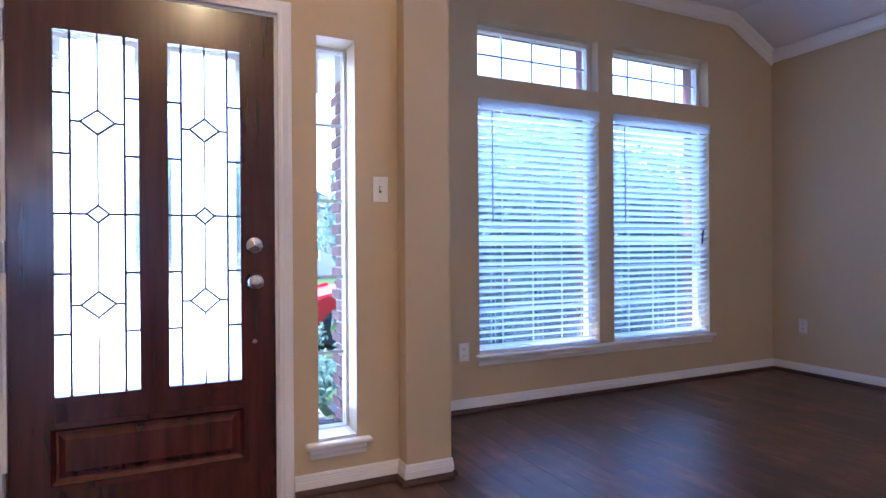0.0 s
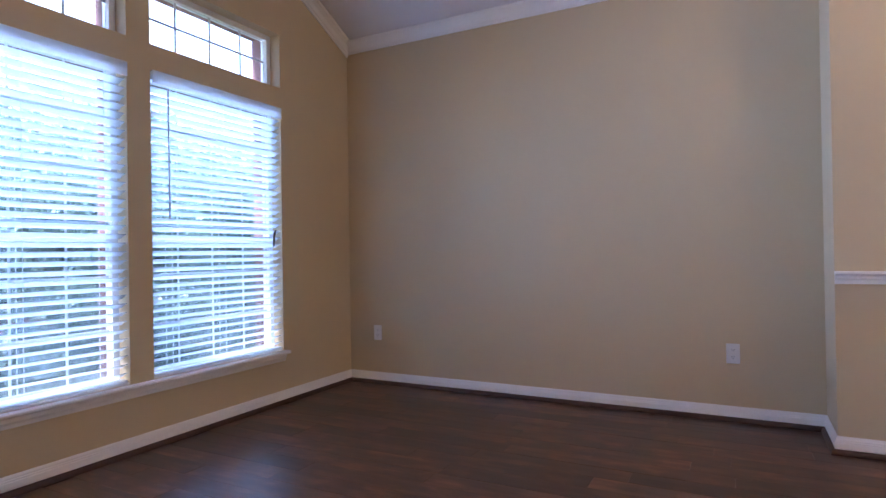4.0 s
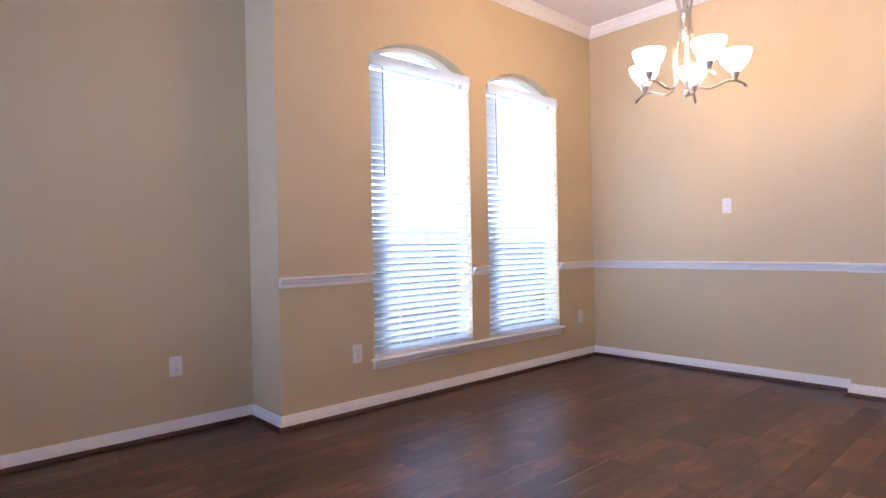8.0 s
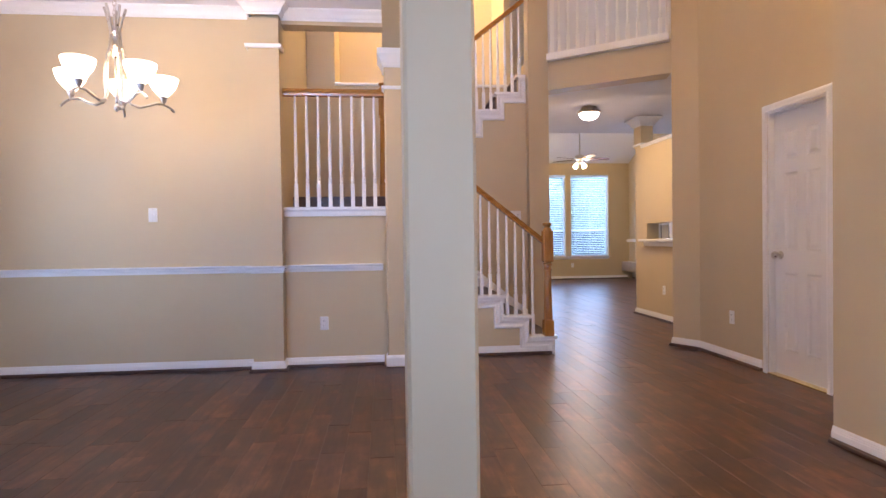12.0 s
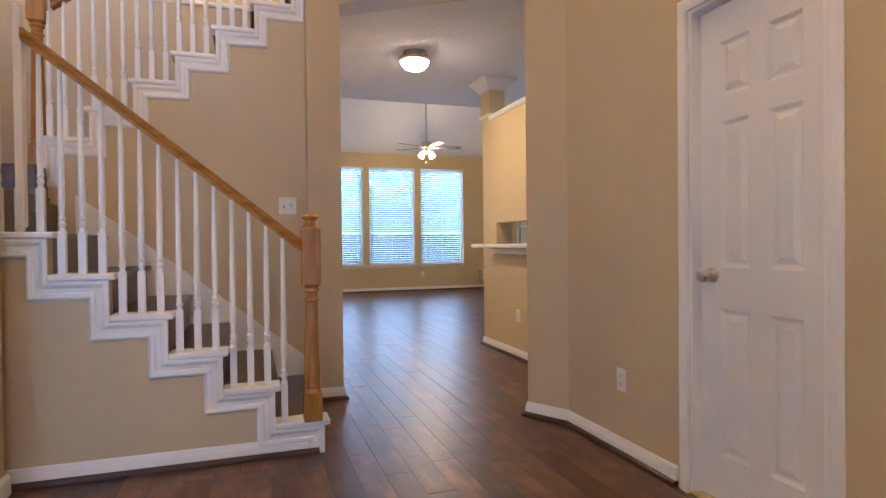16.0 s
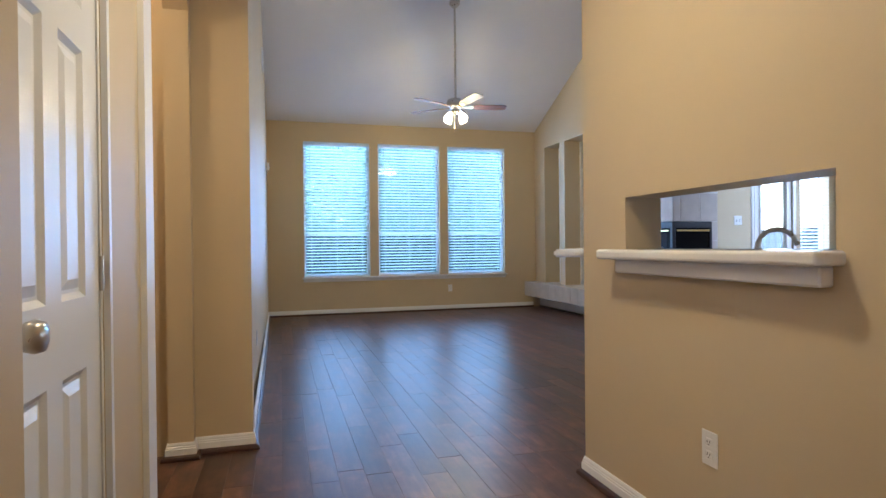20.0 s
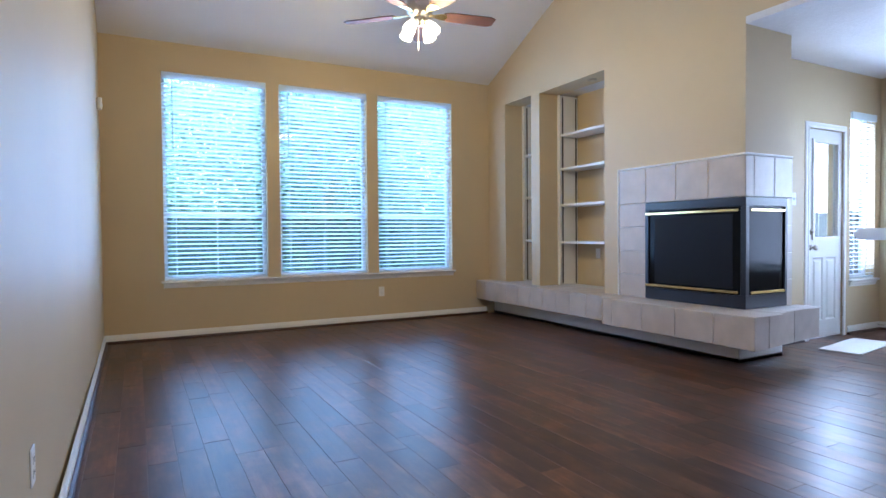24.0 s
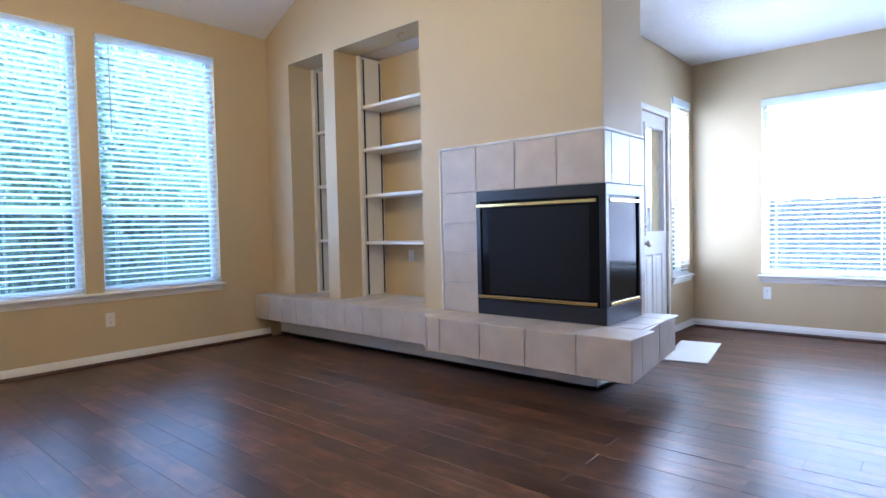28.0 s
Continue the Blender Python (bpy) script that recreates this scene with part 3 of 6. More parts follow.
struct("wall_vault_end", bbox(XF, XL, -6.32, -6.20, ZK + 0.12, 3.4), TAN, "tan wall above the flat ceiling's edge")
# fireplace wall with two niches
NI = [(-11.75, -11.20, 0.44, 2.71), (-11.04, -9.98, 0.44, 2.70)]
wall("wall_fireplace", XF - 0.28, XF, YB, -8.455, 0.22, 2.72, NI, label="tan wall with two shelved niches", along="y")
struct("wall_niche_back", bbox(XF - 0.66, XF - 0.56, YB, -8.83, 0, 2.9), TAN, "tan back of the niches")
bm = prism([(YB, 2.72), (YB, 3.2), (YR, ZR + 0.1), (-6.32, 3.4), (-6.32, 2.72)], XF - 0.12, XF, "x")
struct("wall_gable", bm, TAN, "tan gable above the fireplace wall")
struct("wall_chase", bbox(-4.82, XF - 0.28, -8.83, -8.455, 0.22, ZK), TAN, "tan chase beside the fireplace")
wall("wall_breakfast", XB - T, -4.75, YK - T, YK, 0, 2.9, [(-6.33, -5.73, 0, 2.05), (-6.94, -6.46, 0.56, 2.27)], label="pale wall with the back door")
wall("wall_breakfast_side", XB - T, XB, YK, -5.9, 0, 2.9, [(-8.20, -6.37, 0.56, 2.22)], label="pale wall with a wide window", along="y")
# kitchen wall with the pass-through and plant ledge, and the slanting bar
wall("wall_kitchen", XH - 0.17, XH, -5.29, -3.90, 0, 2.34, [(-4.95, -4.015, 1.06, 1.272)], label="tan kitchen wall with a pass-through", along="y")
struct("wall_kitchen_return", bbox(XH - 0.182, XH, -3.90, -3.83, 0, ZK), TAN, "tan return wall with a light switch")
struct("wall_kitchen_far", bbox(XB - T, XB, -5.9, -2.9, 0, 2.9), TAN, "pale far kitchen wall")
struct("wall_kitchen_north", bbox(XB, XW - 0.3, -3.05, -2.93, 0, 2.9), TAN, "pale kitchen wall")
struct("wall_bar", prism([(-1.36, -5.32), (-2.36, -6.50), (-2.46, -6.42), (-1.48, -5.32)], 0, 1.02, "z"), TAN, "tan knee wall under the slanting bar")

# ---- mouldings ----
base([(2.31, 3.02), (2.31, YF), (XE, YF), (XE, YJ), (XD, YJ), (XD, YD), (3.358, YD), (3.358, -2.36), (3.108, -2.36), (3.108, YD), (2.27, YD)])
base([(DX1 + 0.06, YE), (2.09, YE), (2.09, 3.02), (2.31, 3.02)])
base([(2.40, -2.715), (0.70, -2.715)])
base([(XW, CY0 - 0.07), (XW, -2.64), (-0.60, -2.89), (-0.70, -2.97)][::-1])
base([(-0.068, -0.20), (-0.068, YE), (DX0 - 0.07, YE)])
base([(XW, CY1 + 0.07), (XW, -0.20), (-0.068, -0.20)])
base([(0.645, -3.68), (0.42, -3.68), (0.42, -3.9)])
base([(0.505, -4.65), (0.505, -4.98)])
base([(0.62, -6.15), (0.62, -6.07), (0.50, -6.07), (0.50, -6.14), (0.212, -6.14), (0.225, -6.30), (XL, YB), (XF + 0.05, YB)])
base([(XH, -3.90), (XH, -5.29), (-1.46, -5.29)][::-1])
base([(-4.83, YK), (-5.64, YK)])
base([(-6.42, YK), (XB, YK), (XB, -5.9)])
crown([(2.31, YF, ZL), (5.28, YF, ZL)])
crown([(5.28, YF, ZL), (XE, YF, 2.68)])
crown([(XE, YF, 2.70), (XE, YJ, 2.70)])
crown([(XD, YJ - 0.0, ZD), (XD, YD, ZD), (3.358, YD, ZD), (3.358, -2.36, ZD), (3.108, -2.36, ZD), (3.108, YD, ZD), (2.25, YD, ZD)])
chair_rail([(XD, YJ, 0.89), (XD, 0.05, 0.89)])
chair_rail([(XD, -0.88, 0.89), (XD, -1.05, 0.89)])
chair_rail([(XD, -1.96, 0.89), (XD, YD, 0.89), (3.358, YD, 0.89), (3.358, -2.36, 0.89), (3.108, -2.36, 0.89), (3.108, YD, 0.89), (2.27, YD, 0.89)])
struct("trim", sweep([(0, -0.03), (0.02, -0.03), (0.025, 0), (0, 0.0)], [(3.358, YD, 2.735), (3.358, -2.36, 2.735), (3.108, -2.36, 2.735), (3.108, YD, 2.735)]), WHITE, "white neck moulding on the pilaster")


def ring_trim(ring, profile, z):
    """A moulding carried round a square shaft, mitred at its corners."""
    bm = bmesh.new()
    for (p, q) in zip(ring, ring[1:] + ring[:1]):
        d = (Vector(q) - Vector(p)).normalized()
        o = -d.cross(Vector((0, 0, 1)))
        vs = []
        for e, s in ((p, -1), (q, 1)):
            vs.append([bm.verts.new(Vector(e) + o * u + d * s * u + Vector((0, 0, z + w))) for u, w in profile])
        for k in range(len(profile)):
            k2 = (k + 1) % len(profile)
            bm.faces.new((vs[0][k], vs[0][k2], vs[1][k2], vs[1][k]))
    return bm


def square_column(x0, x1, y0, y1, label):
    ob = thing("column", label, "column", pose((x0 + x1) / 2, (y0 + y1) / 2, 0))
    a, b = (x1 - x0) / 2, (y1 - y0) / 2
    part("shaft", bbox(-a, a, -b, b, 0, 2.71, 0.012), TAN, ob)
    ring = [(a, b, 0), (a, -b, 0), (-a, -b, 0), (-a, b, 0)]
    around = lambda profile, z: ring_trim(ring, profile, z)
    part("base_trim", around([(0, 0), (0.014, 0), (0.014, 0.070), (0.010, 0.084), (0.004, 0.094), (0, 0.094)], 0.012), WHITE, ob)
    part("capital", around([(0, 0), (0.014, 0.012), (0.018, 0.04), (0.042, 0.085), (0.056, 0.105), (0.056, 0.15), (0, 0.15)], 2.56), WHITE, ob)
    part("neck_trim", around([(0, 0), (0.016, 0.004), (0.020, 0.026), (0, 0.03)], 2.375), WHITE, ob)
    return ob


square_column(1.978, 2.196, 0.625, 0.857, "square tan-painted column with white base and capital")
square_column(2.035, 2.24, -2.61, -2.36, "square tan column with white capital at the stair foot")


# ---- windows and blinds: local x along the wall, y outwards from the inner face, z up ----
def ring_frame(w, z0, z1, t, y0, y1, bm=None):
    bm = bm or bmesh.new()
    box(bm, 0, t, y0, y1, z0, z1)
    box(bm, w - t, w, y0, y1, z0, z1)
    box(bm, t, w - t, y0, y1, z0, z0 + t)
    box(bm, t, w - t, y0, y1, z1 - t, z1)
    return bm


WINDOWS = [0]


def window(m, w, z0, z1, cols, rows, label, hung=True, spring=None, ft=0.035, mw=0.007, rail=None):
    """A white window in its opening; spring: height where an arched head begins."""
    WINDOWS[0] += 1
    ob = tagged(new("window_%d" % WINDOWS[0]), label, "window", kind="structure")
    ob.matrix_world = m
    top = spring or z1
    part("window_frame", ring_frame(w, z0, top, ft, 0.085, 0.14), VINYL, ob)
    mid = (rail or (z0 + top) / 2) if hung else None
    if hung:
        net = part("insect_screen", bbox(0.036, w - 0.036, 0.1385, 0.1392, z0 + 0.036, mid), NETTING, ob, "dark insect screen over the lower sash")
        net.visible_shadow = False
        part("meeting_rail", bbox(0.035, w - 0.035, 0.08, 0.135, mid - 0.016, mid + 0.016, 0.004), VINYL, ob)
    for k in range(1, cols):
        x = w * k / cols
        part("muntin", bbox(x - mw, x + mw, 0.1135, 0.1165, z0 + 0.035, top - 0.035), MUNTIN, ob)
    for k in range(1, rows):
        z = z0 + (top - z0) * k / rows
        if not hung or abs(z - mid) > 0.05:
            part("muntin", bbox(ft, w - ft, 0.1133, 0.1167, z - mw, z + mw), MUNTIN, ob)
    p = part("pane", bbox(ft, w - ft, 0.112, 0.118, z0 + ft, top - ft), PANE, ob)
    p.visible_shadow = False
    if spring:
        n = 14
        rise, half = z1 - spring, w / 2
        r = (half * half + rise * rise) / (2 * rise)
        arc = [(w * k / n, z1 - r + math.sqrt(max(0, r * r - (w * k / n - half) ** 2)) - 0.002) for k in range(n + 1)]
        inner = [(min(max(x, 0.03), w - 0.03), max(z - 0.03, spring)) for x, z in arc]
        bm = bmesh.new()
        for (a, b, c, d) in zip(arc, arc[1:], inner[1:], inner):
            lo = [bm.verts.new((q[0], 0.085, q[1])) for q in (a, b, c, d)]
            hi = [bm.verts.new((q[0], 0.14, q[1])) for q in (a, b, c, d)]
            for f in (lo, hi[::-1], [lo[0], hi[0], hi[1], lo[1]], [lo[2], hi[2], hi[3], lo[3]]):
                bm.faces.new(f)
        part("arched_frame", bm, VINYL, ob)
        p = part("pane", prism(inner, 0.112, 0.118, "y"), PANE, ob)
        p.visible_shadow = False
    return ob


SLATS = {}


def blind(m, w, z0, z1, label, tilt=14, wand=True, pitch=0.0445):
    """A wooden slat blind with valance, ladder cords, bottom rail and wand, hung inside the recess."""
    ob = thing("window_blind", label, "blind", m, "white slat blinds")
    part("valance", bbox(0.004, w - 0.004, -0.018, -0.006, z1 - 0.075, z1 - 0.001, 0.003), BLIND, ob)
    part("head_rail", bbox(0.01, w - 0.01, 0.0, 0.055, z1 - 0.05, z1 - 0.005), BLIND, ob)
    key = round(w, 3)
    if key not in SLATS:
        bm = bmesh.new()
        n = 4
        up, dn = [], []
        for k in range(n + 1):
            y = -0.025 + 0.05 * k / n
            c = 0.003 * (1 - (2 * k / n - 1) ** 2)
            up.append([bm.verts.new((x, y, c + 0.0016)) for x in (0.008, w - 0.008)])
            dn.append([bm.verts.new((x, y, c - 0.0016)) for x in (0.008, w - 0.008)])
        for k in range(n):
            bm.faces.new((up[k][0], up[k][1], up[k + 1][1], up[k + 1][0]))
            bm.faces.new((dn[k][0], dn[k + 1][0], dn[k + 1][1], dn[k][1]))
        for k in (0, n):
            bm.faces.new((up[k][0], dn[k][0], dn[k][1], up[k][1]))
        for e in (0, 1):
            bm.faces.new([u[e] for u in up] + [d[e] for d in dn][::-1])
        SLATS[key] = mesh_of(bm, "slat", BLIND)
    z = z0 + 0.05
    k = 0
    while z < z1 - 0.085:
        s = part("slat", SLATS[key], None, ob)
        s.matrix_local = pose(0, 0.028, z, tilt + 1.5 * math.sin(k * 2.1), 0, 0.05 * math.sin(k * 1.3))
        z += pitch
        k += 1
    part("bottom_rail", bbox(0.008, w - 0.008, 0.004, 0.052, z0 + 0.011, z0 + 0.026, 0.004), BLIND, ob)
    for x in ((0.12, w / 2, w - 0.12) if w > 0.6 else (0.08, w - 0.08)):
        bm = tube([(x, 0.0005, z0 + 0.02), (x, 0.0005, z1 - 0.06)], 0.0012, 5)
        tube([(x, 0.056, z0 + 0.02), (x, 0.056, z1 - 0.06)], 0.0012, 5, bm)
        part("ladder_cord", bm, BLIND, ob)
    if wand:
        part("tilt_wand", tube([(0.10, -0.009, z1 - 0.08), (0.10, -0.012, z1 - 0.80)], 0.0045, 6), WANDM, ob, "clear grey tilt wand")
    return ob


def sill(m, a, b, z, label):
    ob = tagged(new("window_sill"), label, kind="structure")
    ob.matrix_world = m
    part("stool", bbox(a - 0.03, b + 0.03, -0.045, 0.0, z - 0.022, z, 0.006), WHITE, ob)
    part("apron", sweep([(0, 0), (0.018, 0), (0.018, -0.022), (0.010, -0.034), (0.006, -0.05), (0, -0.05)], [(b + 0.01, -0.001, z - 0.022), (a - 0.01, -0.001, z - 0.022)][::-1]), WHITE, ob)
    return ob


def ledge(m, a, b, z):
    """The board that lines the foot of a window recess."""
    ob = tagged(new("window_sill"), "white painted window ledge in the recess", kind="structure")
    ob.matrix_world = m
    part("board", bbox(a + 0.002, b - 0.002, 0.002, 0.084, z + 0.001, z + 0.010), WHITE, ob)


# living room
for a, b in LW:
    m = pose(a, YF, 0)
    window(m, b - a, 0.36, 2.02, 4, 6, "white double-hung window behind a slat blind", mw=0.006, rail=1.11)
    window(m, b - a, 2.16, 2.53, 4, 2, "white transom window with a grid", hung=False)
    blind(m, b - a, 0.36, 2.02, "white wooden slat blind, lowered, slats half open", -25)
    ledge(m, 0, b - a, 0.36)
sill(pose(2.945, YF, 0), 0, 2.10, 0.36, "white profiled sill under the living room windows")
# dining room
for a, b in DW:
    m = pose(XD, b, 0, 0, 0, -90)
    window(m, b - a, 0.33, 2.466, 3, 6, "white arched window behind a slat blind", spring=2.32, mw=0.004, rail=1.09)
    blind(m, b - a, 0.33, 2.33, "white wooden slat blind, lowered, slats half open", -42)
    ledge(m, 0, b - a, 0.33)
sill(pose(XD, 0.04, 0, 0, 0, -90), 0, 1.99, 0.33, "white profiled sill under the dining windows")
# family room
for a, b in FW:
    m = pose(b, YB, 0, 0, 0, 180)
    window(m, b - a, 0.60, 2.74, 1, 1, "white double-hung window onto the garden", rail=1.29)
    blind(m, b - a, 0.60, 2.74, "white wooden slat blind, lowered, slats open", -14, pitch=0.047)
    ledge(m, 0, b - a, 0.60)
sill(pose(-0.29, YB, 0, 0, 0, 180), 0, 3.37, 0.60, "white profiled sill under the family room windows")
# breakfast room
m = pose(-6.46, YK, 0, 0, 0, 180)
window(m, 0.48, 0.56, 2.27, 1, 1, "narrow white window beside the back door")
blind(m, 0.48, 0.56, 2.27, "narrow white slat blind, lowered", -6, wand=False)
sill(m, 0, 0.48, 0.56, "white sill of the narrow window")
ledge(m, 0, 0.48, 0.56)
m = pose(XB, -8.20, 0, 0, 0, 90)
window(m, 1.83, 0.56, 2.22, 1, 1, "wide white window onto the patio")
blind(m, 1.83, 0.56, 2.22, "wide white slat blind, slats open", -5)
sill(m, 0, 1.83, 0.56, "white sill of the wide window")
ledge(m, 0, 1.83, 0.56)
# sidelight by the door
ob = window(pose(1.72, YE + 0.05, 0), 0.17, 0.22, 1.97, 1, 5, "narrow clear sidelight with five panes", hung=False, ft=0.013)
sill(pose(1.72, YE, 0), -0.03, 0.20, 0.22, "white sill of the sidelight")
struct("window_sill", bbox(1.722, 1.888, YE + 0.002, YE + 0.13, 0.221, 0.23), WHITE, "white ledge of the sidelight")
# a brown chip on the second living room blind, for brick seen past a bent slat
bm = prism([(0, 0), (0.018, 0.004), (0.022, 0.07), (0.034, 0.115), (0.020, 0.11), (0.006, 0.085)], 0, 0.003, "y")
solid("brown_chip", move(bm, pose(4.955, YF - 0.004, 1.07)), BARK, "brown chip standing in for brick seen past a bent slat", "leaf")


# ---- doors: local x across, y towards the outside or back, z up ----
def casing(name, m, w, h, t=0.058, label="white profiled door casing", sides=(1, 1)):
    ob = tagged(new(name), label, kind="structure")
    ob.matrix_world = m
    prof = [(0, 0.0), (0.016, 0.0), (0.016, 0.012), (0.011, 0.020), (0.011, 0.042), (0.007, t - 0.004), (0.004, t), (0, t)]
    def upright(x0, flip):
        bm = bmesh.new()
        lo, hi = [], []
        for o, u in prof:
            x = x0 - u if flip else x0 + u
            lo.append(bm.verts.new((x, -o, 0)))
            hi.append(bm.verts.new((x, -o, h + u)))
        n = len(prof)
        for k in range(n):
            bm.faces.new((lo[k], lo[(k + 1) % n], hi[(k + 1) % n], hi[k]))
        bm.faces.new(lo)
        bm.faces.new(hi)
        return bm
    if sides[0]:
        part("jamb_trim", upright(0, True), WHITE, ob)
    if sides[1]:
        part("jamb_trim", upright(w, False), WHITE, ob)
    bm = bmesh.new()
    lo, hi = [], []
    for o, u in prof:
        lo.append(bm.verts.new((-u * sides[0], -o, h + u)))
        hi.append(bm.verts.new((w + u * sides[1], -o, h + u)))
    n = len(prof)
    for k in range(n):
        bm.faces.new((lo[k], lo[(k + 1) % n], hi[(k + 1) % n], hi[k]))
    bm.faces.new(lo)
    bm.faces.new(hi)
    part("head_trim", bm, WHITE, ob)
    return ob


def knob(parent, x, y, z, mat=NICKEL, side=-1):
    k = part("knob", move(lathe([(0.006, 0), (0.030, 0), (0.031, 0.006), (0.012, 0.012), (0.011, 0.030), (0.026, 0.038), (0.030, 0.052), (0.026, 0.066), (0.010, 0.070)], 16), pose(x, y, z, 90 if side < 0 else -90)), mat, parent, "satin nickel door knob", True)
    return k


def raised_panel(w, h, d=0.010):
    """One moulded panel, flush frame at y = 0, sunk groove, raised field."""
    bm = bmesh.new()
    steps = [(0.0, 0.0), (0.014, d), (0.022, d), (0.045, 0.002)]
    rings = []
    for i, y in steps:
        rings.append([bm.verts.new(p) for p in ((i, y, i), (w - i, y, i), (w - i, y, h - i), (i, y, h - i))])
    for a, b in zip(rings, rings[1:]):
        for k in range(4):
            bm.faces.new((a[k], a[(k + 1) % 4], b[(k + 1) % 4], b[k]))
    bm.faces.new(rings[-1])
    return bm


def panel_door(name, m, w, h, label, hinge_right=True, knob_x=0.065, mat=None):
    ob = tagged(new(name), label, "door", kind="structure")
    ob.matrix_world = m
    st, mid = 0.105, 0.085
    pw = (w - 2 * st - mid) / 2
    rows = [(0.20, 0.80), (0.97, 1.56), (1.66, 1.88)]
    holes = [(x0, x0 + pw, z0, z1) for z0, z1 in rows for x0 in (st, st + pw + mid)]
    slab = wall("leaf", 0, w, 0.0, 0.035, 0.012, h, holes, DOORWHITE)
    slab.name = "leaf"
    slab.parent = ob
    for key in ("kind", "label"):
        if key in slab:
            del slab[key]
    for x0, x1, z0, z1 in holes:
        p = part("panel", raised_panel(x1 - x0, z1 - z0), DOORWHITE, ob)
        p.matrix_local = pose(x0, 0, z0)
    kx = knob_x if hinge_right else w - knob_x
    knob(ob, kx, 0.0, 0.935)
    hx = w + 0.004 if hinge_right else -0.004
    for z in (0.20, 1.02, 1.83):
        part("hinge", tube([(hx, -0.006, z - 0.045), (hx, -0.006, z + 0.045)], 0.006, 8), NICKEL, ob, "satin nickel hinge")
    return ob


# narrow closet door in the hall: wall faces +x, so local y points to -x
m = pose(XW, CY0, 0, 0, 0, 90)
casing("trim", m, CY1 - CY0, 2.045)
bm = bmesh.new()
box(bm, 0.0, 0.016, 0.002, 0.145, 0, 2.045)
box(bm, CY1 - CY0 - 0.016, CY1 - CY0, 0.002, 0.145, 0, 2.045)
box(bm, 0.016, CY1 - CY0 - 0.016, 0.002, 0.145, 2.03, 2.045)
ob = struct("door_jamb", bm, WHITE, "white door jamb")
ob.matrix_world = m
panel_door("door_2", m @ pose(0.018, 0.05, 0), CY1 - CY0 - 0.036, 2.025, "white six-panel closet door, closed")
struct("door_sill", bbox(XW - 0.14, XW - 0.01, CY0 + 0.017, CY1 - 0.017, -0.013, 0.006), OAK, "light wooden threshold")
# under-stair closet door: wall faces -x, so local y points to +x
m = pose(0.505, -3.92, 0, 0, 0, -90)
casing("trim", m, 0.65, 2.05, sides=(0, 1))
bm = bmesh.new()
box(bm, 0.0, 0.016, 0.002, 0.108, 0, 2.05)
box(bm, 0.634, 0.65, 0.002, 0.108, 0, 2.05)
box(bm, 0.016, 0.634, 0.002, 0.108, 2.034, 2.05)
ob = struct("door_jamb", bm, WHITE, "white door jamb")
ob.matrix_world = m
panel_door("door_3", m @ pose(0.018, 0.006, 0), 0.614, 2.03, "white six-panel door to the closet under the stair, closed")
# white corner trim at the side hall
struct("trim", bbox(0.485, 0.622, -5.10, -4.981, 0, ZK - 0.002), WHITE, "white painted end of the closet wall")

struct("trim", bbox(XW - 0.06, XW + 0.012, CY0 + 0.004, CY1 - 0.004, 0.0, 0.011, 0.003), BRASS, "thin gold-coloured strip under the closet door")

# back door, half glazed
m = pose(-5.73, YK, 0, 0, 0, 180)
casing("trim", m, 0.60, 2.05)
ob = tagged(new("door_4"), "white half-glazed back door, closed", "door", kind="structure")
ob.matrix_world = m
slab = wall("leaf", 0.004, 0.596, 0.01, 0.05, 0.012, 2.045, [(0.11, 0.51, 1.0, 1.92), (0.10, 0.275, 0.18, 0.80), (0.325, 0.50, 0.18, 0.80)], DOORWHITE)
slab.parent = ob
del slab["kind"]
for x0 in (0.10, 0.325):
    p = part("panel", raised_panel(0.175, 0.62), DOORWHITE, ob)
    p.matrix_local = pose(x0, 0.01, 0.18)
fr = ring_frame(0.46, 0.97, 1.95, 0.032, -0.004, 0.012)
part("glazing_bead", move(fr, pose(0.08, 0, 0)), DOORWHITE, ob)
p = part("pane", bbox(0.11, 0.51, 0.028, 0.034, 1.0, 1.92), PANE, ob)
p.visible_shadow = False
knob(ob, 0.055, 0.01, 0.90)
part("deadbolt", move(lathe([(0.022, 0), (0.027, 0.004), (0.027, 0.014), (0.012, 0.018), (0.012, 0.03)], 14), pose(0.055, 0.01, 1.05, 90)), NICKEL, ob, "satin nickel deadbolt", True)
for z in (0.25, 1.05, 1.82):
    part("hinge", tube([(0.60, -0.004, z - 0.05), (0.60, -0.004, z + 0.05)], 0.007, 8), NICKEL, ob)

# front door: mahogany with two leaded lights
m = pose(DX0, YE, 0)
DW_, DH = DX1 - DX0, 2.03
casing("trim", m, DW_, DH)
bm = bmesh.new()
box(bm, 0.0, 0.012, 0.002, 0.19, 0, DH)
box(bm, DW_ - 0.012, DW_, 0.002, 0.19, 0, DH)
box(bm, 0.012, DW_ - 0.012, 0.002, 0.19, DH - 0.012, DH)
ob = struct("door_jamb", bm, WHITE, "white front door jamb")
ob.matrix_world = m
door = tagged(new("door_1"), "dark mahogany front door with two leaded glass lights, closed", "door", kind="structure")
door.matrix_world = m
LITES = [(0.149, 0.433), (0.523, 0.797)]
LZ0, LZ1 = 0.515, 1.855
slab = wall("leaf", 0.014, DW_ - 0.014, 0.004, 0.049, 0.012, DH - 0.014, [(a, b, LZ0, LZ1) for a, b in LITES] + [(0.14, 0.80, 0.20, 0.405)], MAHOG)
slab.parent = door
del slab["kind"]
p = part("panel", raised_panel(0.66, 0.205, 0.016), MAHOG, door)
p.matrix_local = pose(0.14, 0.004, 0.20)
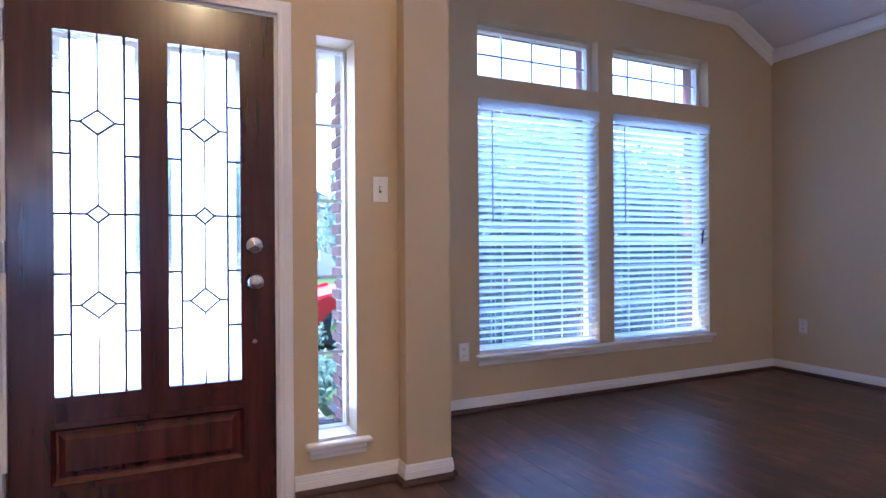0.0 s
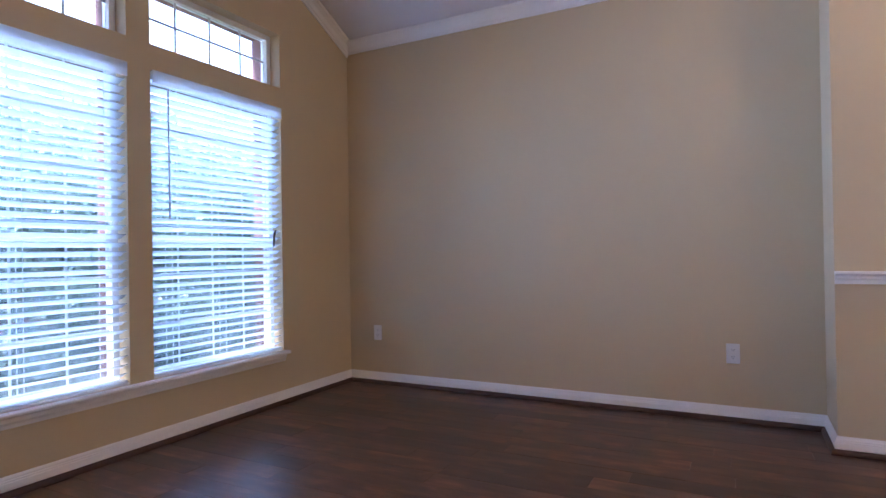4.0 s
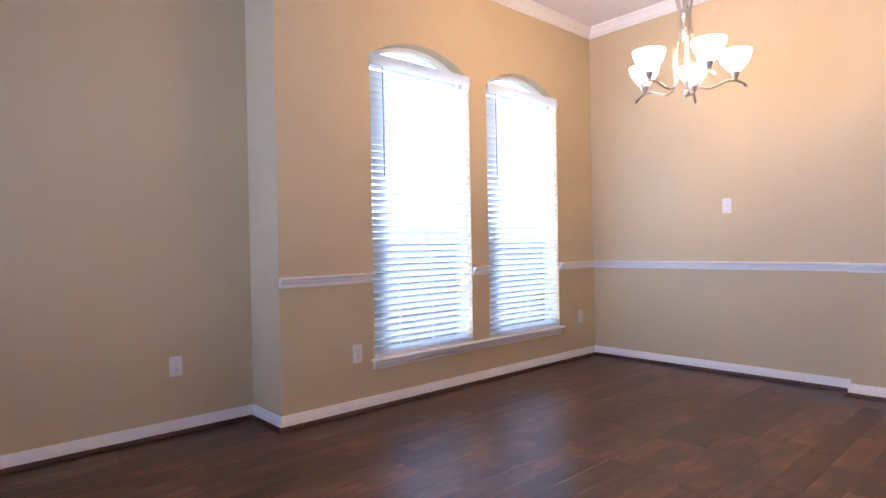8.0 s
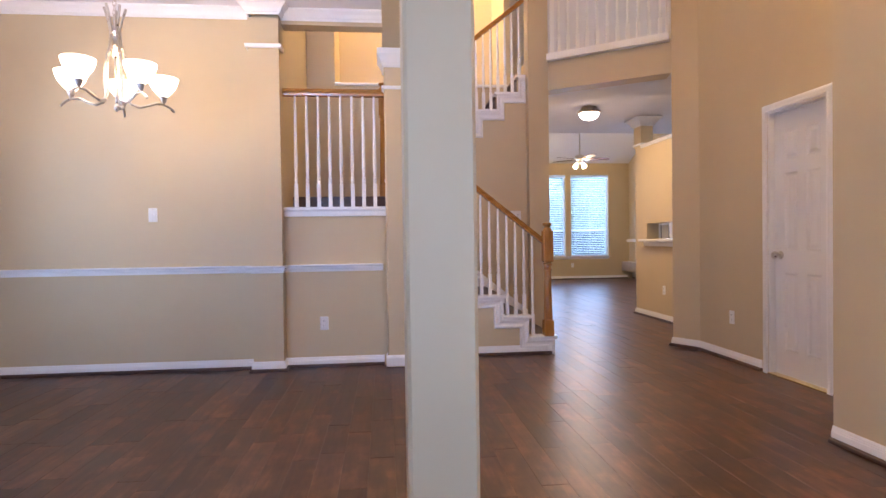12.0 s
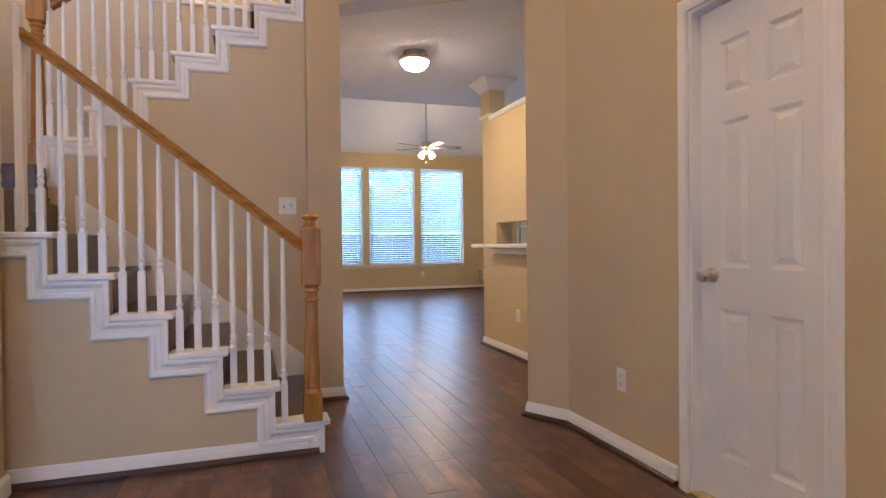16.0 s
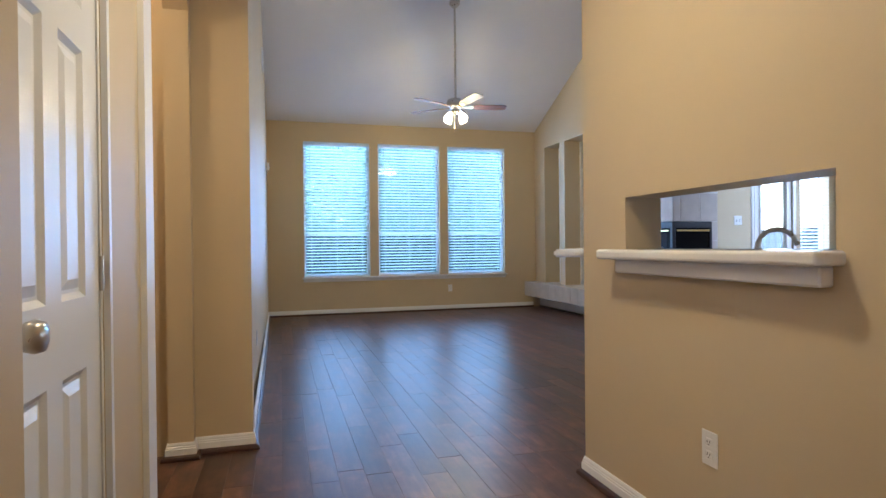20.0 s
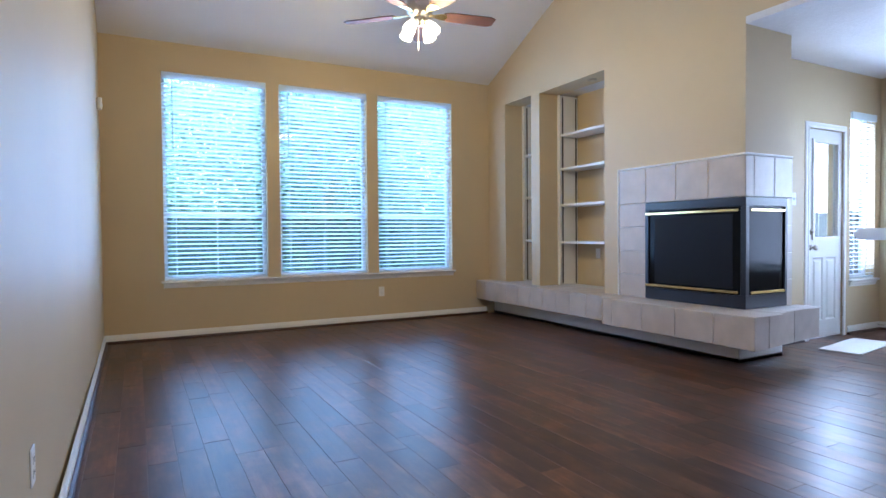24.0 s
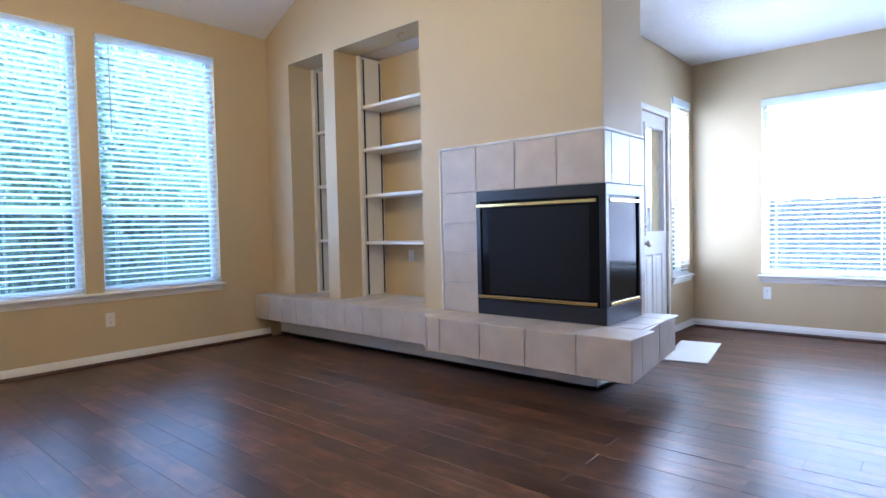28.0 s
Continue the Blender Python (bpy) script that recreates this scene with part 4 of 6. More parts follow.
part("panel_moulding", move(ring_frame(0.70, 0.18, 0.425, 0.02, -0.006, 0.006), pose(0.12, 0, 0)), MAHOG, door)
for a, b in LITES:
    w, h = b - a, LZ1 - LZ0
    part("light_moulding", move(ring_frame(w + 0.03, LZ0 - 0.015, LZ1 + 0.015, 0.02, -0.004, 0.008), pose(a - 0.015, 0, 0)), MAHOG, door)
    for u0, u1, mt in ((0.0, 0.19, BEVEL), (0.19, 0.81, WATERGLASS), (0.81, 1.0, BEVEL)):
        g = part("pane", bbox(a + w * u0, a + w * u1, 0.024, 0.028, LZ0, LZ1), mt, door, "obscure glass pane")
        g.visible_shadow = False
    def bar(p, q, r=0.0050):
        part("lead_came", tube([(a + w * p[0], 0.0225, LZ1 - h * p[1]), (a + w * q[0], 0.0225, LZ1 - h * q[1])], r, 6), CAME, door)
    for u in (0.19, 0.81):
        bar((u, 0), (u, 1))
    dia = [(0.245, 0.034, 0.2), (0.50, 0.024, 0.13), (0.752, 0.036, 0.2)]
    for v, dv, du in dia:
        for p, q in (((0.5, v - dv), (0.5 + du, v)), ((0.5 + du, v), (0.5, v + dv)), ((0.5, v + dv), (0.5 - du, v)), ((0.5 - du, v), (0.5, v - dv))):
            bar(p, q)
        bar((0.19 if v != 0.5 else 0, v), (0.5 - du, v))
        bar((0.5 + du, v), (0.81 if v != 0.5 else 1, v))
        g = part("bevel_diamond", prism([(a + w * (0.5 - du), LZ1 - h * v), (a + w * 0.5, LZ1 - h * (v + dv)), (a + w * (0.5 + du), LZ1 - h * v), (a + w * 0.5, LZ1 - h * (v - dv))], 0.015, 0.0238, "y"), BEVEL, door)
        g.visible_shadow = False
    cuts = [0.0] + [x for v, dv, du in dia for x in (v - dv, v + dv)] + [1.0]
    for v0, v1 in zip(cuts[::2], cuts[1::2]):
        bar((0.5, v0), (0.5, v1), 0.0034)
    for v in (0.17, 0.335, 0.665, 0.83):
        bar((0, v), (0.19, v))
        bar((0.81, v), (1, v))
kb = part("knob", move(lathe([(0.010, 0), (0.034, 0), (0.036, 0.006), (0.014, 0.014), (0.013, 0.028), (0.028, 0.036), (0.032, 0.050), (0.026, 0.062), (0.010, 0.064)], 18), pose(0.845, 0.004, 0.918, 90)), CHROME, door, "round satin chrome knob", True)
part("deadbolt", move(lathe([(0.034, 0), (0.035, 0.010), (0.028, 0.016), (0.014, 0.016), (0.012, 0.028)], 18), pose(0.845, 0.004, 1.066, 90)), CHROME, door, "satin chrome deadbolt", True)
part("viewer", move(lathe([(0.009, 0), (0.010, 0.004), (0.006, 0.006)], 12), pose(0.845, 0.004, 0.67, 90)), CHROME, door)
for z in (0.22, 1.03, 1.84):
    part("hinge", tube([(0.006, -0.004, z - 0.055), (0.006, -0.004, z + 0.055)], 0.008, 8), CHROME, door, "satin hinge")
struct("door_sill", bbox(DX0 + 0.012, DX1 - 0.012, YE + 0.0, YE + 0.19, -0.01, 0.011), MAHOG, "dark wooden threshold")


# ---- staircase ----
RISE, RUN, Y0, YS = 0.195, 0.2445, -2.715, -3.785   # outer face and back wall side of the first flight
NOSE = 0.650                                      # nosing of the first step


def step_top(k):
    """Top of a step of the first flight; the floor laid later makes the lowest riser short."""
    return RISE * k - (0.024 if 0 < k < 7 else 0)


def baluster_mesh(h):
    """Square foot, ring turnings and a slender tapering shaft."""
    a = 0.016
    bm = bbox(-a, a, -a, a, 0, 0.20)
    t = lathe([(0.016, 0.20), (0.011, 0.215), (0.0165, 0.228), (0.0165, 0.236), (0.011, 0.246), (0.0165, 0.258), (0.011, 0.270), (0.0155, 0.34), (0.014, 0.5), (0.0095, h)], 10)
    me = bpy.data.meshes.new("t")
    t.to_mesh(me)
    t.free()
    bm.from_mesh(me)
    bpy.data.meshes.remove(me)
    return mesh_of(bm, "baluster", WHITE)


BALS = {}


def baluster(parent, x, y, z, h):
    k = round(h, 2)
    if k not in BALS:
        BALS[k] = baluster_mesh(k)
    b = part("baluster", BALS[k], None, parent)
    b.matrix_world = pose(x, y, z)
    return b


HAND = [(-0.030, -0.030), (0.030, -0.030), (0.034, -0.012), (0.028, 0.000), (0.034, 0.012), (0.024, 0.030), (0.0, 0.036), (-0.024, 0.030), (-0.034, 0.012), (-0.028, 0.0), (-0.034, -0.012)]


def newel(parent, x, y, z, h, name="newel_post"):
    """Oak newel: square foot, turned tapering shaft with rings, square block and a mushroom cap."""
    a = 0.046
    bm = bbox(-a, a, -a, a, 0, 0.15, 0.005)
    def add(o):
        me = bpy.data.meshes.new("t")
        o.to_mesh(me)
        o.free()
        bm.from_mesh(me)
        bpy.data.meshes.remove(me)
    add(lathe([(0.043, 0.15), (0.040, 0.165), (0.044, 0.18), (0.040, 0.195), (0.041, 0.21), (0.031, h - 0.455), (0.038, h - 0.447), (0.038, h - 0.440), (0.031, h - 0.432), (0.031, h - 0.405), (0.041, h - 0.396), (0.041, h - 0.386), (0.034, h - 0.378), (0.046, h - 0.368)], 24))
    add(bbox(-a, a, -a, a, h - 0.368, h - 0.075, 0.005))
    add(lathe([(0.043, h - 0.075), (0.043, h - 0.066), (0.038, h - 0.061), (0.028, h - 0.050), (0.027, h - 0.036), (0.040, h - 0.027), (0.045, h - 0.018), (0.042, h - 0.007), (0.028, h - 0.001), (0.006, h)], 24))
    p = part(name, bm, OAKUP, parent, "turned varnished oak newel post")
    p.matrix_world = pose(x, y, z)
    return p


stair = thing("staircase", "dark wooden stair with white balusters and oak handrail", "staircase")
# side wall below the steps, stepped along its top
pts = [(NOSE + 0.03, 0)]
for k in range(1, 8):
    x = NOSE + 0.03 + RUN * (k - 1)
    pts += [(x, step_top(k) - 0.030), (min(x + RUN, 2.40), step_top(k) - 0.030)]
pts += [(2.40, 0)]
struct("wall_stair_side", prism(pts, Y0 - 0.10, Y0, "y"), TAN, "tan wall below the open stair side")
STEPPED = [(0, 0), (0, 0.022), (0.014, 0.024), (0.026, 0.018), (0.032, 0.011), (0.052, 0.010), (0.058, 0.016), (0.074, 0.017), (0.084, 0.008), (0.088, 0)]
rail_z = lambda x: 1.055 + (RISE / RUN) * (x - 0.755)
for k in range(1, 8):
    x0, z, below = NOSE + RUN * (k - 1), step_top(k), step_top(k - 1)
    if k < 7:
        part("tread", bbox(x0, x0 + RUN + 0.03, YS, Y0 - 0.10, z - 0.03, z, 0.006), TREADWOOD, stair)
        part("tread_end", bbox(x0 - 0.006, x0 + RUN + 0.022, Y0 - 0.10, Y0 + 0.034, z - 0.028, z + 0.003, 0.006), WHITE, stair, "white painted tread end")
    part("riser", bbox(x0 + 0.028, x0 + 0.046, YS, Y0 - 0.10, below, z - 0.03), TREADWOOD, stair)
    if k < 7:
        for j in range(3):
            bx = x0 + 0.055 + RUN / 3 * j
            if k == 1 and j < 1:
                continue
            if k == 1 and j == 1:
                continue
            baluster(stair, bx, Y0 - 0.033, z, rail_z(bx) - 0.03 - z)
steps = [(NOSE + 0.022 + RUN * 6, step_top(6) - 0.029)]
for k in range(6, 0, -1):
    steps += [(NOSE + 0.022 + RUN * (k - 1), step_top(k) - 0.029), (NOSE + 0.022 + RUN * (k - 1), step_top(k - 1) - 0.029 if k > 1 else 0.0)]
part("stringer_moulding", sweep(STEPPED, [(x, Y0 + 0.001, z) for x, z in steps], up=(0, 1, 0)), WHITE, stair, "white stepped stringer moulding")
newel(stair, 0.73, Y0 + 0.004, step_top(1), 1.065)
part("handrail", sweep(HAND, [(0.755, Y0 - 0.033, rail_z(0.755)), (1.99, Y0 - 0.033, rail_z(1.99))]), OAK, stair, "varnished oak handrail")
part("half_newel", bbox(1.985, 2.018, Y0 - 0.06, Y0 - 0.006, 6 * RISE, 2.17, 0.003), WHITE, stair, "white half newel against the column")
# skirt board along the back wall
sk = prism([(0.65, 0.0), (0.65, 0.285), (2.05, 0.285 + 1.4 * RISE / RUN), (2.05, 1.0)], YS - 0.018, YS, "y")
part("skirt_board", sk, WHITE, stair, "white skirt board along the wall")
# landing: lower part, one step, upper part
part("landing", bbox(2.13, 3.2, -3.60, -2.64, 7 * RISE - 0.10, 7 * RISE, 0.004), TREADWOOD, stair)
part("landing_step", bbox(2.20, 3.2, -4.88, -3.60, 7 * RISE, 8 * RISE, 0.004), TREADWOOD, stair)
# upper flight, rising back towards the hall
YU = -3.805
up_z = lambda x: 2.70 + 0.79 * (2.02 - x)
for k in range(2, 9):
    x1, z = 2.482 - 0.247 * (k - 1), 7 * RISE + RISE * k
    part("tread", bbox(x1 - 0.277, x1, -4.88, YU - 0.10, z - 0.03, z, 0.006), TREADWOOD, stair)
    part("tread_end", bbox(max(x1 - 0.27, 0.65), x1 + 0.006, YU - 0.10, YU + 0.034, z - 0.028, z + 0.003, 0.006), WHITE, stair)
    part("riser", bbox(x1 - 0.046, x1 - 0.028, -4.88, YU - 0.10, z - RISE, z - 0.03), TREADWOOD, stair)
    for j in range(3):
        bx = x1 - 0.045 - 0.0823 * j
        if bx > 0.68:
            baluster(stair, bx, YU - 0.033, z, up_z(bx) - 0.03 - z)
part("tread_end", bbox(2.24, 2.50, YU - 0.10, YU + 0.034, 8 * RISE - 0.028, 8 * RISE + 0.003, 0.006), WHITE, stair)
steps = [(2.46, 8 * RISE - 0.029)]
for k in range(2, 9):
    x1, z = 2.482 - 0.247 * (k - 1) - 0.022, 7 * RISE + RISE * k - 0.029
    steps += [(x1, z - RISE), (x1, z)]
steps += [(0.65, 15 * RISE - 0.029)]
part("stringer_moulding", sweep(STEPPED, [(x, YU + 0.001, z) for x, z in steps], up=(0, 1, 0)), WHITE, stair, "white stepped stringer moulding")
newel(stair, 2.25, YU - 0.033, 8 * RISE, 1.27, "landing_newel")
part("handrail", sweep(HAND, [(2.17, YU - 0.033, up_z(2.17)), (0.655, YU - 0.033, up_z(0.655))]), OAK, stair, "varnished oak handrail")

# railing in the opening between dining room and landing
rail = thing("landing_railing", "white balusters under an oak rail above the dining wall", "railing")
part("cap", bbox(2.225, 3.108, YD - T - 0.02, YD + 0.045, 1.355, 1.385, 0.008), WHITE, rail, "white ledge cap")
part("apron", bbox(2.235, 3.106, YD, YD + 0.022, 1.305, 1.354, 0.005), WHITE, rail)
for k in range(8):
    baluster(rail, 3.005 - 0.0965 * k, YD - 0.02, 1.385, 2.345 - 1.385)
part("handrail", sweep(HAND, [(3.106, YD - 0.02, 2.375), (2.232, YD - 0.02, 2.375)]), OAK, rail, "varnished oak handrail")
# balcony over the opening
bal = thing("balcony_railing", "white balusters on the slanting balcony edge", "railing")
A, B = Vector((0.405, -3.68, 0)), Vector((-0.625, -2.955, 0))
d = (B - A).normalized()
nrm = Vector((-d.y, d.x, 0))
nrm = nrm if nrm.y > 0 else -nrm
part("edge_trim", sweep([(-0.02, 0), (0.012, 0), (0.016, 0.02), (0.03, 0.04), (0.045, 0.046), (0.05, 0.058), (0.05, 0.072), (-0.10, 0.072), (-0.10, 0.0)], [tuple(A + Vector((0, 0, 3.036))), tuple(B + Vector((0, 0, 3.036)))][::-1]), WHITE, bal, "white edge trim")
for k in range(11):
    p = A.lerp(B, (k + 0.95) / 11.9) - nrm * 0.03
    baluster(bal, p.x, p.y, 3.108, 0.905)
part("handrail", sweep(HAND, [tuple(A - nrm * 0.03 + Vector((0, 0, 4.05))), tuple(B - nrm * 0.03 + Vector((0, 0, 4.05)))]), OAK, bal, "varnished oak handrail")
for P in (A.lerp(B, 0.015), A.lerp(B, 0.985)):
    part("half_newel", move(bbox(-0.025, 0.025, -0.02, 0.02, 3.108, 4.08, 0.003), Matrix.Translation(P - nrm * 0.03)), WHITE, bal)
struct("floor_upper_edge", prism([(0.42, -3.9), (-0.68, -3.15), (-2.4, -3.15), (-2.4, -4.0), (0.42, -4.0)], 2.83, 3.09, "z"), TAN, "upper landing floor")


# ---- fireplace, hearth and niches ----
HX, HT, HB = -3.925, 0.448, 0.205     # front of the long hearth, its top and underside
fire = thing("fireplace", "corner fireplace with black metal box, brass strips and beige tile surround", "fireplace")
SX = XF + 0.012
# surround backing
bm = bmesh.new()
box(bm, XF, XF + 0.006, -9.77, -9.435, HT, 1.655)
box(bm, XF, XF + 0.006, -9.435, -8.449, 1.33, 1.655)
box(bm, -4.83, XF + 0.006, -8.455, -8.449, 1.33, 1.655)
box(bm, -4.83, -4.745, -8.455, -8.449, HT, 1.33)
part("grout", bm, GROUT, fire)


def tile(parent, a, b, flat, lo, hi, axis, name="tile"):
    """A bevelled tile; flat: its proud face along the axis, hi side outwards."""
    g = 0.0025
    if axis == "x":
        bm = bbox(flat - 0.006, flat, a + g, b - g, lo + g, hi - g, 0.003)
    elif axis == "y":
        bm = bbox(a + g, b - g, flat - 0.006, flat, lo + g, hi - g, 0.003)
    else:
        bm = bbox(a + g, b - g, lo + g, hi - g, flat - 0.006, flat, 0.003)
    return part(name, bm, TILE, parent)


top = [-9.77, -9.435, -9.10, -8.775, -8.443]
for a, b in zip(top, top[1:]):
    tile(fire, a, b, SX, 1.33, 1.655, "x")
zs = [HT, 0.665, 0.885, 1.11, 1.33]
for a, b in zip(zs, zs[1:]):
    tile(fire, -9.77, -9.435, SX, a, b, "x")
for a, b in ((-4.32, XF + 0.012), (-4.585, -4.32), (-4.83, -4.585)):
    tile(fire, a, b, -8.443, 1.33, 1.655, "y")
for a, b in zip(zs, zs[1:]):
    tile(fire, -4.83, -4.745, -8.443, a, b, "y")
part("edge_trim", bbox(XF, XF + 0.016, -9.789, -9.771, HT, 1.674, 0.004), WHITE, fire, "white caulked tile edge")
part("edge_trim", bbox(XF, XF + 0.016, -9.771, -8.441, 1.656, 1.674, 0.004), WHITE, fire)
part("edge_trim", bbox(-4.83, XF, -8.455, -8.439, 1.656, 1.674, 0.004), WHITE, fire)
# black metal box, glazed on two sides
FX, FY = XF + 0.025, -8.432
part("firebox_hood", bbox(-4.74, FX, -9.43, FY, 1.255, 1.328, 0.003), BLACK, fire, "black enamelled metal hood")
part("firebox_base", bbox(-4.74, FX, -9.43, FY, HT + 0.001, 0.555, 0.003), BLACK, fire, "black enamelled metal base")
part("corner_post", bbox(FX - 0.045, FX, FY - 0.045, FY, 0.555, 1.255, 0.003), BLACK, fire)
part("side_post", bbox(FX - 0.03, FX, -9.43, -9.395, 0.555, 1.255), BLACK, fire)
part("side_post", bbox(-4.74, -4.715, FY - 0.03, FY, 0.555, 1.255), BLACK, fire)
part("glass_front", bbox(FX - 0.02, FX - 0.014, -9.395, FY - 0.045, 0.555, 1.255), BLACKGLASS, fire, "smoked black glass")
part("glass_side", bbox(-4.715, FX - 0.045, FY - 0.02, FY - 0.014, 0.555, 1.255), BLACKGLASS, fire, "smoked black glass")
part("screen", bbox(FX - 0.013, FX - 0.010, -9.33, -8.55, 0.60, 1.20), SCREENM, fire)
for z in (1.215, 0.565):
    part("brass_strip", bbox(FX, FX + 0.008, -9.425, FY - 0.06, z, z + 0.022, 0.003), BRASS, fire, "polished brass strip")
    part("brass_strip", bbox(-4.70, FX - 0.055, FY, FY + 0.008, z, z + 0.022, 0.003), BRASS, fire, "polished brass strip")

hearth = thing("hearth", "raised beige tiled hearth running under the niches", "hearth")
# plinth below, set back, and the slab
step_y, CX, CYn, RX = -9.76, -3.872, -8.135, -4.90
bm = bmesh.new()
box(bm, XF - 0.56, -4.305, YB, -8.70, 0, HB)
box(bm, -4.88, -4.305, -8.70, -8.555, 0, HB)
part("plinth", bm, WHITE, hearth, "white recessed plinth")
foot = sweep(SHOE_PROFILE, [(-4.305, YB, 0), (-4.305, -8.555, 0), (-4.88, -8.555, 0)][::-1])
part("plinth_shoe", foot, SHOE, hearth, "dark shoe moulding")
outline = [(XF - 0.558, YB + 0.002), (HX - 0.10, YB + 0.002), (HX - 0.10, step_y - 0.04), (CX - 0.008, step_y + 0.12), (CX - 0.008, CYn - 0.008), (RX + 0.02, CYn - 0.13), (RX + 0.02, -8.452), (XF - 0.002, -8.452), (XF - 0.002, -9.98), (XF - 0.558, -9.98)]
part("slab", prism(outline, HB, HT - 0.006), GROUT, hearth, "white grouted slab")
# facing tiles on the long front
n = 10
ys = [YB + 0.004 + (step_y - 0.04 - YB) * k / n for k in range(n + 1)]
for a, b in zip(ys, ys[1:]):
    tile(hearth, a, b, HX - 0.094, HB, HT, "x")
    tile(hearth, XF, HX - 0.094, HT, a, b, "z")
for a, b in zip(ys[1:], ys[2:]):
    if any(lo - 0.02 < a and b < hi + 0.2 for lo, hi, *_ in NI):
        tile(hearth, XF - 0.27, XF, HT, max(a, -11.74), min(b, -9.99), "z")
# slanting joint piece, then the wider front
bm = prism([(HX - 0.094, step_y - 0.042), (HX - 0.100, step_y - 0.036), (CX - 0.006, step_y + 0.122), (CX, step_y + 0.116)], HB, HT, "z")
part("tile", bm, TILE, hearth)
ys2 = [step_y + 0.122, -9.517, -9.167, -8.817, -8.467, CYn]
for a, b in zip(ys2, ys2[1:]):
    tile(hearth, a, b, CX, HB, HT, "x")
    tile(hearth, XF + 0.012, CX, HT, a, b, "z")
tile(hearth, XF + 0.012, HX - 0.1, HT, step_y - 0.04, step_y + 0.122, "z")
# end face, slightly slanting towards the back door
e0, e1 = Vector((CX, CYn)), Vector((RX, CYn - 0.13))
for k in range(3):
    f0, f1 = (0.0, 0.2, 0.58, 1.0)[k], (0.0, 0.2, 0.58, 1.0)[k + 1]
    p, q = e0.lerp(e1, f0 + 0.004), e0.lerp(e1, f1 - 0.004)
    bm = prism([(p.x, p.y), (q.x, q.y), (q.x, q.y - 0.008), (p.x, p.y - 0.008)], HB + 0.002, HT, "z")
    part("tile", bm, TILE, hearth)
for a, b in ((-4.40, XF + 0.012), (-4.66, -4.40), (RX + 0.02, -4.66)):
    tile(hearth, a, b, HT, -8.44, CYn - 0.09, "z")


def bookcase(y0, y1, z1, shelves, label):
    """White shelf unit at the back of a niche, with dark shelf standards."""
    ob = thing("built_in_bookcase", label, "bookcase", pose(XF - 0.28, y0, HT))
    w, h, dep = y1 - y0, z1 - HT, 0.278
    for y in (0.0, w - 0.025):
        part("side_panel", bbox(-dep, 0, y, y + 0.025, 0, h, 0.002), WHITE, ob)
    for y in (0.025, w - 0.025 - 0.004):
        for x in (-0.045, -dep + 0.03):
            part("shelf_standard", bbox(x - 0.008, x + 0.008, y, y + 0.004, 0.01, h - 0.02), SLOT, ob, "dark metal shelf standard")
    for y in (0.0, w - 0.05):
        part("face_stile", bbox(0, 0.018, y, y + 0.05, 0, h, 0.003), WHITE, ob)
    for z in shelves:
        part("shelf", bbox(-dep + 0.004, -0.004, 0.03, w - 0.03, z - HT - 0.03, z - HT, 0.004), WHITE, ob, "white shelf board")
    return ob


bookcase(-11.039, -9.981, 2.699, (0.965, 1.405, 1.835, 2.235), "white shelves with dark standards in a niche, empty")
bookcase(-11.749, -11.201, 2.709, (0.985, 1.535, 2.08), "narrow white shelves in a niche, empty")
puck = thing("puck_light", "small round light in the niche ceiling", "light", pose(XF - 0.14, -10.3, 2.698))
part("rim", lathe([(0.045, 0), (0.045, -0.012), (0.03, -0.014)], 16), NICKEL, puck)


